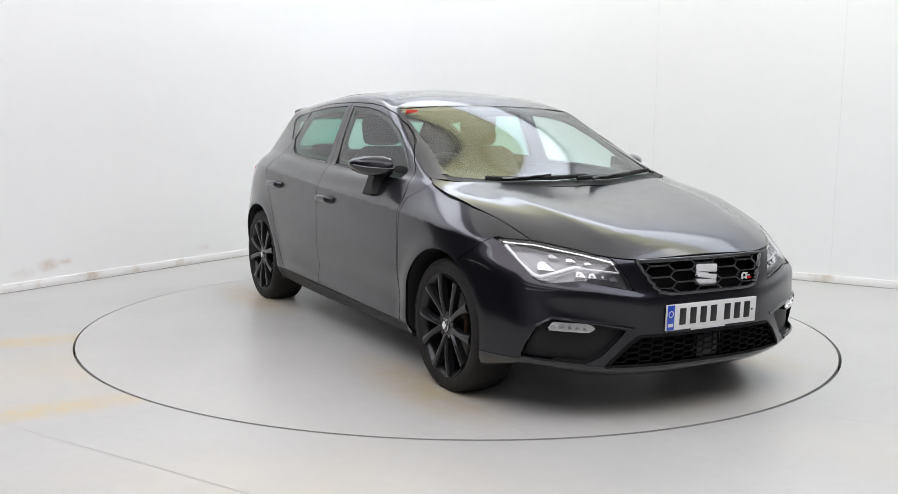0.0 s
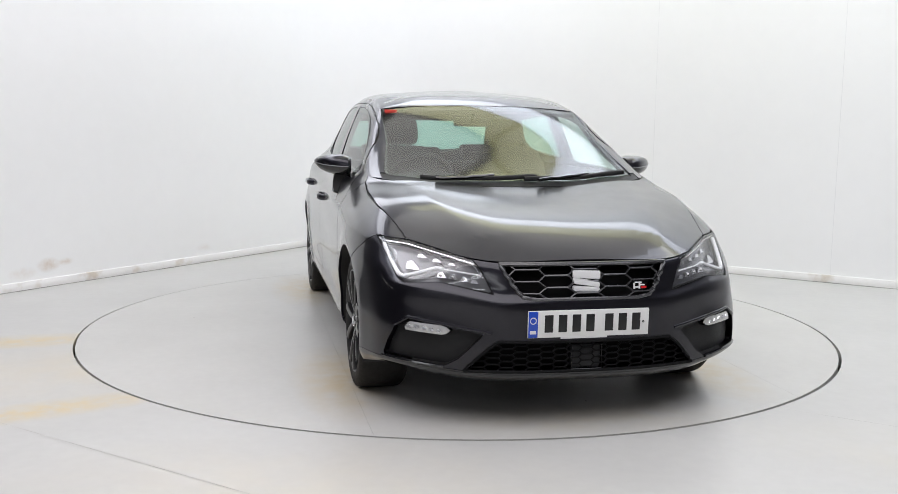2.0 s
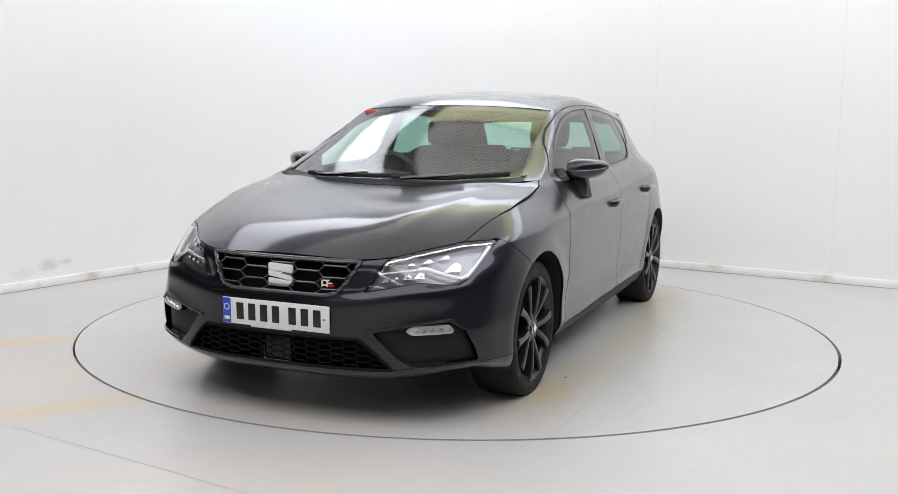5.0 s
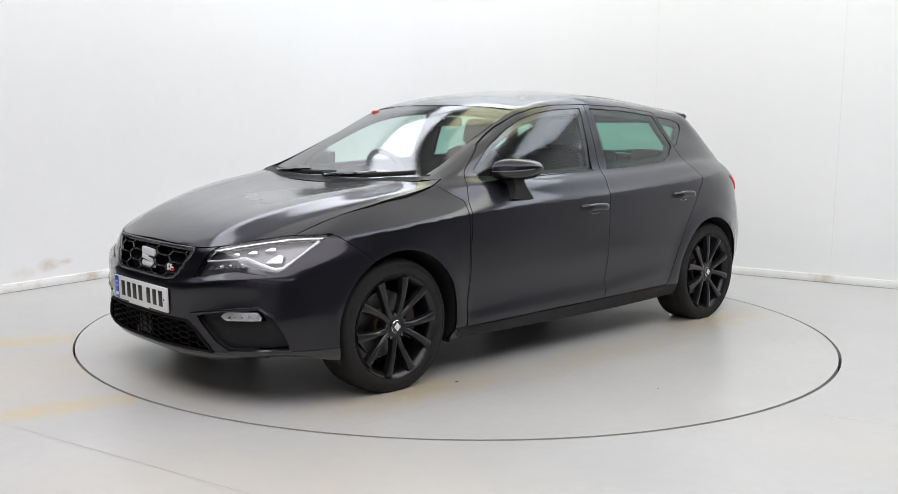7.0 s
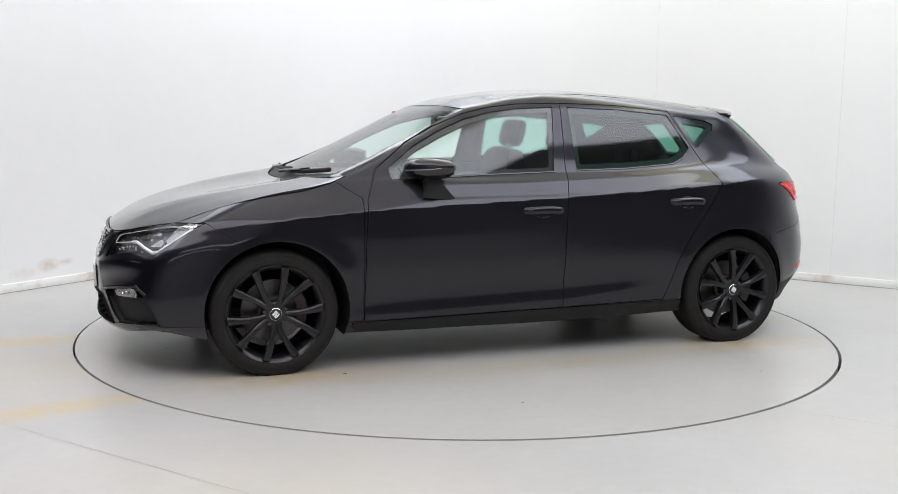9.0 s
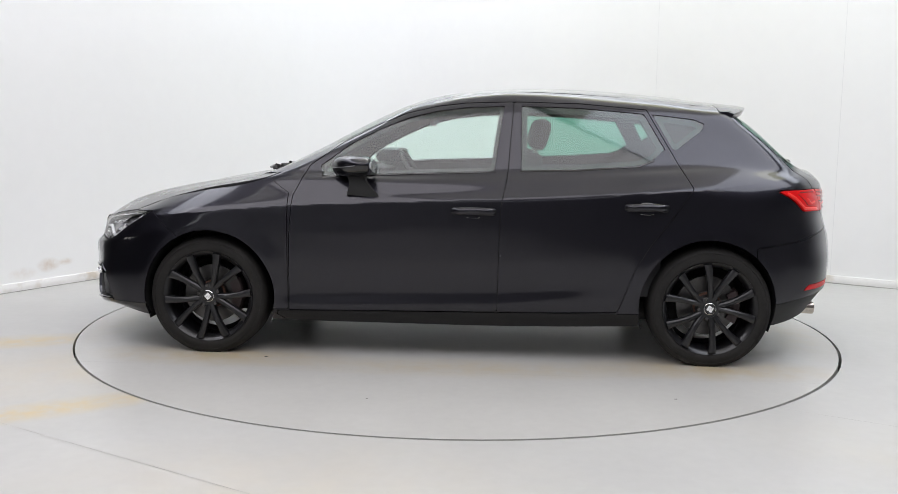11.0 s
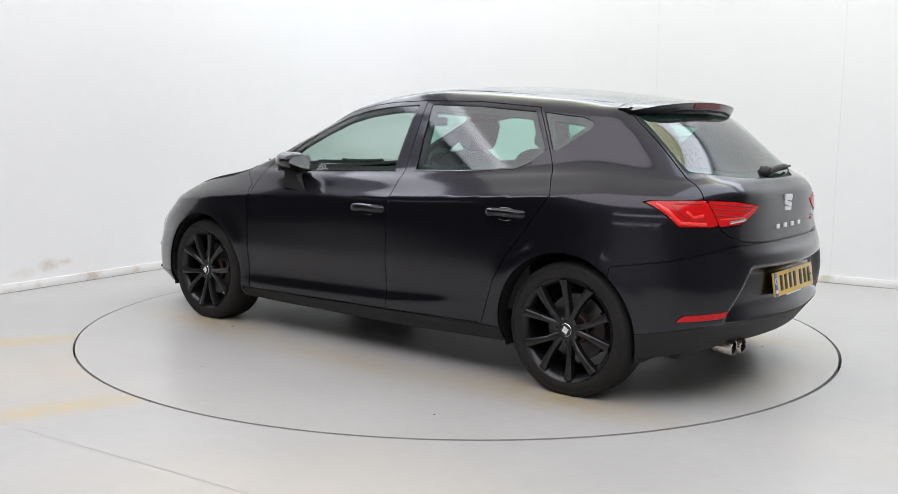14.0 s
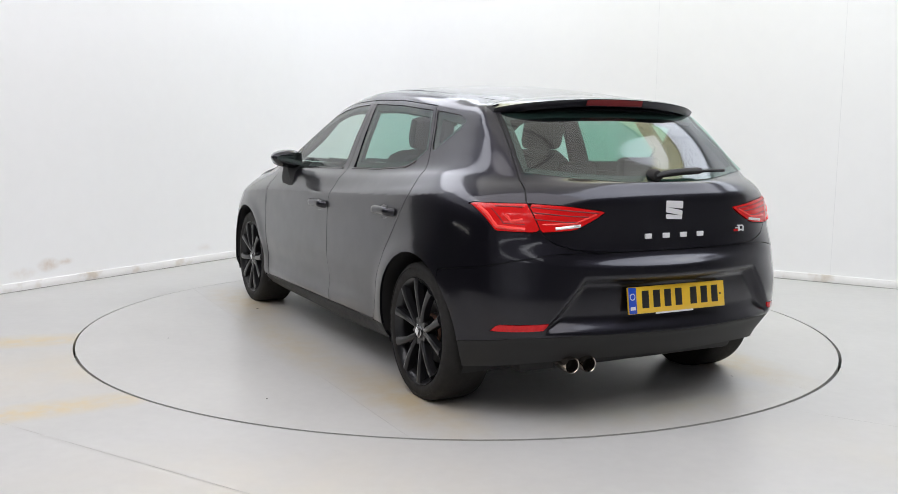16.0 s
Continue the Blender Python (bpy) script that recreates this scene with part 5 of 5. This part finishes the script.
part("wiper_pivot", lathe([(.001, -.03), (.024, -.026), (.030, -.006), (.030, .02)], 20, m=Matrix.Translation((-.569, .015, 1.024)) @ Matrix.Rotation(radians(-90), 4, "Z")), RUBBER, rw)

for y in (.462, .386):
    pipe = on_car("exhaust_tip", lathe([(.029, .11), (.0345, .10), (.0345, .006), (.033, 0), (.0305, .003), (.0305, .09)], 36, m=Matrix.Translation((-.640 - (.012 if y < .43 else 0), y, .252)) @ Matrix.Rotation(radians(-90), 4, "Z") @ Matrix.Rotation(radians(3), 4, "X")), EXHAUST, "round polished exhaust tip")
    part("pipe_inside", lathe([(.001, .05), (.0304, .05)], 24, m=Matrix.Translation((-.640, y, .252)) @ Matrix.Rotation(radians(-90), 4, "Z")), SOOT, pipe)

# ---- underside and cabin ----
under = box(-.45, 3.18, -.60, .60, .185, .30, .03)
on_car("underbody", under, RUBBER, "dark underbody")
on_car("floor_pan", box(.40, 2.22, -.82, .82, .21, .32, .02), RUBBER, "dark floor pan")
on_car("rear_box", box(-.50, -.30, -.55, .2, .23, .36, .04), STEEL, "grey exhaust box under the rear").data.materials[0] = RUBBER
for s in (1, -1):
    on_car("bulkhead", box(2.24, 3.0, s * .12 - .38 * (s < 0), s * .12 + .38 * (s > 0), .30, .62, .05), RUBBER, "dark engine bay")


def seat(y):
    base = on_car("front_seat", box(1.02, 1.52, y - .25, y + .25, .42, .60, .06), CLOTH, "black cloth front seat")
    lean = Matrix.Translation((1.06, y, .56)) @ Matrix.Rotation(radians(-16), 4, "Y")
    part("backrest", loft([[(x, q * w, z) for x, q in ((.075 * f, -1), (.10 * f, -.5), (.10 * f, .5), (.075 * f, 1), (-.06 * f, .9), (-.075 * f, 0), (-.06 * f, -.9))] for z, w, f in ((0, .22, .9), (.12, .245, 1.1), (.28, .25, 1.0), (.42, .235, .95), (.50, .20, .85), (.535, .15, .6))]), CLOTH, base).matrix_basis = lean
    bm = box(-.05, .05, -.128, .128, .555, .735, .045)
    part("headrest", bm, CLOTH, base, "black headrest").matrix_basis = lean
    for d in (-.055, .055):
        part("headrest_post", tube([(0, d, .50), (0, d, .59)], .006, 8), CHROME, base).matrix_basis = lean
    return base


for y in (.36, -.36):
    seat(y)
bench = on_car("rear_bench", box(.10, .58, -.62, .62, .42, .58, .06), CLOTH, "black cloth rear bench")
part("bench_back", box(-.06, .07, -.62, .62, .50, .965, .05, m=Matrix.Translation((.06, 0, 0)) @ Matrix.Rotation(radians(-8), 4, "Y")), CLOTH, bench)
for y, w in ((.37, .12), (-.37, .12), (0, .10)):
    part("rear_headrest", box(-.04, .04, y - w, y + w, .965, 1.08 if y else 1.06, .03, m=Matrix.Translation((.02, 0, 0))), CLOTH, bench)
dash = on_car("dashboard", loft([[(x, y, z) for x, z in ((2.36, .915), (2.10, .945), (1.86, .935), (1.80, .86), (1.84, .70), (1.95, .55), (2.36, .55))] for y in (-.72, -.5, -.2, .2, .5, .72)]), TRIM, "black dashboard")
part("instrument_hood", loft([[(x, y, z) for x, z in ((2.0, .94), (1.86, .985 - .03 * abs(y + .36) / .18), (1.80, .95), (1.82, .90), (2.0, .90))] for y in (-.54, -.45, -.36, -.27, -.18)]), TRIM, dash)
wheel_m = Matrix.Translation((1.66, -.36, .90)) @ Matrix.Rotation(radians(-62), 4, "Y")
steering = on_car("steering_wheel", tube([wheel_m @ Vector((.182 * math.cos(2 * math.pi * k / 36), .182 * math.sin(2 * math.pi * k / 36), 0)) for k in range(36)], .016, 10, closed=True), TRIM, "black steering wheel")
part("wheel_boss", box(-.06, .06, -.08, .08, -.045, .012, .02, m=wheel_m), TRIM, steering)
for a in (90, -90, 180):
    part("wheel_spoke", tube([wheel_m @ Vector((.05 * math.cos(radians(a)), .05 * math.sin(radians(a)), -.01)), wheel_m @ Vector((.178 * math.cos(radians(a)), .178 * math.sin(radians(a)), 0))], .014, 8), TRIM, steering)
rear_view = on_car("rear_view_mirror", box(1.50, 1.525, -.135, .105, 1.218, 1.272, .012), TRIM, "black rear-view mirror")
part("mirror_stem", tube([(1.52, -.02, 1.26), (1.60, -.02, 1.322)], .014, 8), TRIM, rear_view)
part("sensor_pod", box(1.54, 1.66, -.06, .03, 1.292, 1.325, .01, m=Matrix.Rotation(radians(0), 4, "Y")), TRIM, rear_view)
v, t = PIECES["roof"]
vr = v.copy()
vr[:, :3] -= .03 * v[:, 5:8]
on_car("headliner", panel_mesh("headliner", vr, t, 0, 0), HEADLINER, "grey cloth headliner")
for s in (1, -1):
    on_car("door_trim", loft([[(x, s * (side_y(x, .93) - .10), .97), (x, s * (side_y(x, .93) - .07), .97), (x, s * .80, .35), (x, s * .74, .35)] for x in (2.1, 1.9, 1.5, 1.1, .7, .4, .25)]), TRIM, "black door trim")
p = on_glass(-.52, 10.86, -.006)
on_car("screen_sticker", box(p.x - .004, p.x + .004, -.565, -.495, p.z - .007, p.z + .010, .001, m=Matrix()), RED_STICKER, "small red screen sticker")


# wheel arch liners that meet the body skin
def liner(ax, s):
    bm = bmesh.new()
    rings = []
    for k in range(49):
        a = radians(-22 + 224 * k / 48)
        x, z = ax + .3545 * math.cos(a), HUB + .3545 * math.sin(a)
        y = side_y(x, max(z, .22)) - .008
        rings.append([bm.verts.new((x, s * y, z)), bm.verts.new((x, s * .78, z)), bm.verts.new((x, s * .52, z)), bm.verts.new((ax, s * .515, HUB))])
    for a, b in zip(rings, rings[1:]):
        for j in range(3):
            bm.faces.new((a[j], a[j + 1], b[j + 1], b[j]))
    return bm


for ax in (FRONT_AXLE - .012, REAR_AXLE + .015):
    for s in (1, -1):
        on_car("wheel_arch_liner", liner(ax, s), RUBBER, "matt black wheel arch liner")



# ---- movement ----
def motions():
    turns = [(0, -60.02), (.5, -61.88), (1, -65.63), (1.5, -70.68), (2, -76.87), (2.5, -82.64), (3, -88.83), (3.5, -94.61), (4, -100.82), (4.5, -106.59), (5, -112.84),
             (5.6, -119.8), (6.2, -126.8), (6.9, -134.9), (7.5, -141.87), (8, -148.14), (8.5, -153.71), (9, -159.85), (9.6, -166.9), (10.3, -175.1), (10.9, -182.1),
             (11.5, -189.12), (12, -194.79), (12.5, -200.51), (13, -206.51), (13.5, -212.02), (14, -218.01), (14.5, -223.71), (15, -229.83), (15.5, -235.59), (16, -241.72)]
    for thing in (car, turntable):
        walk(thing, [(t, pose(0, 0, 0, 0, 0, a)) for t, a in turns])


motions()
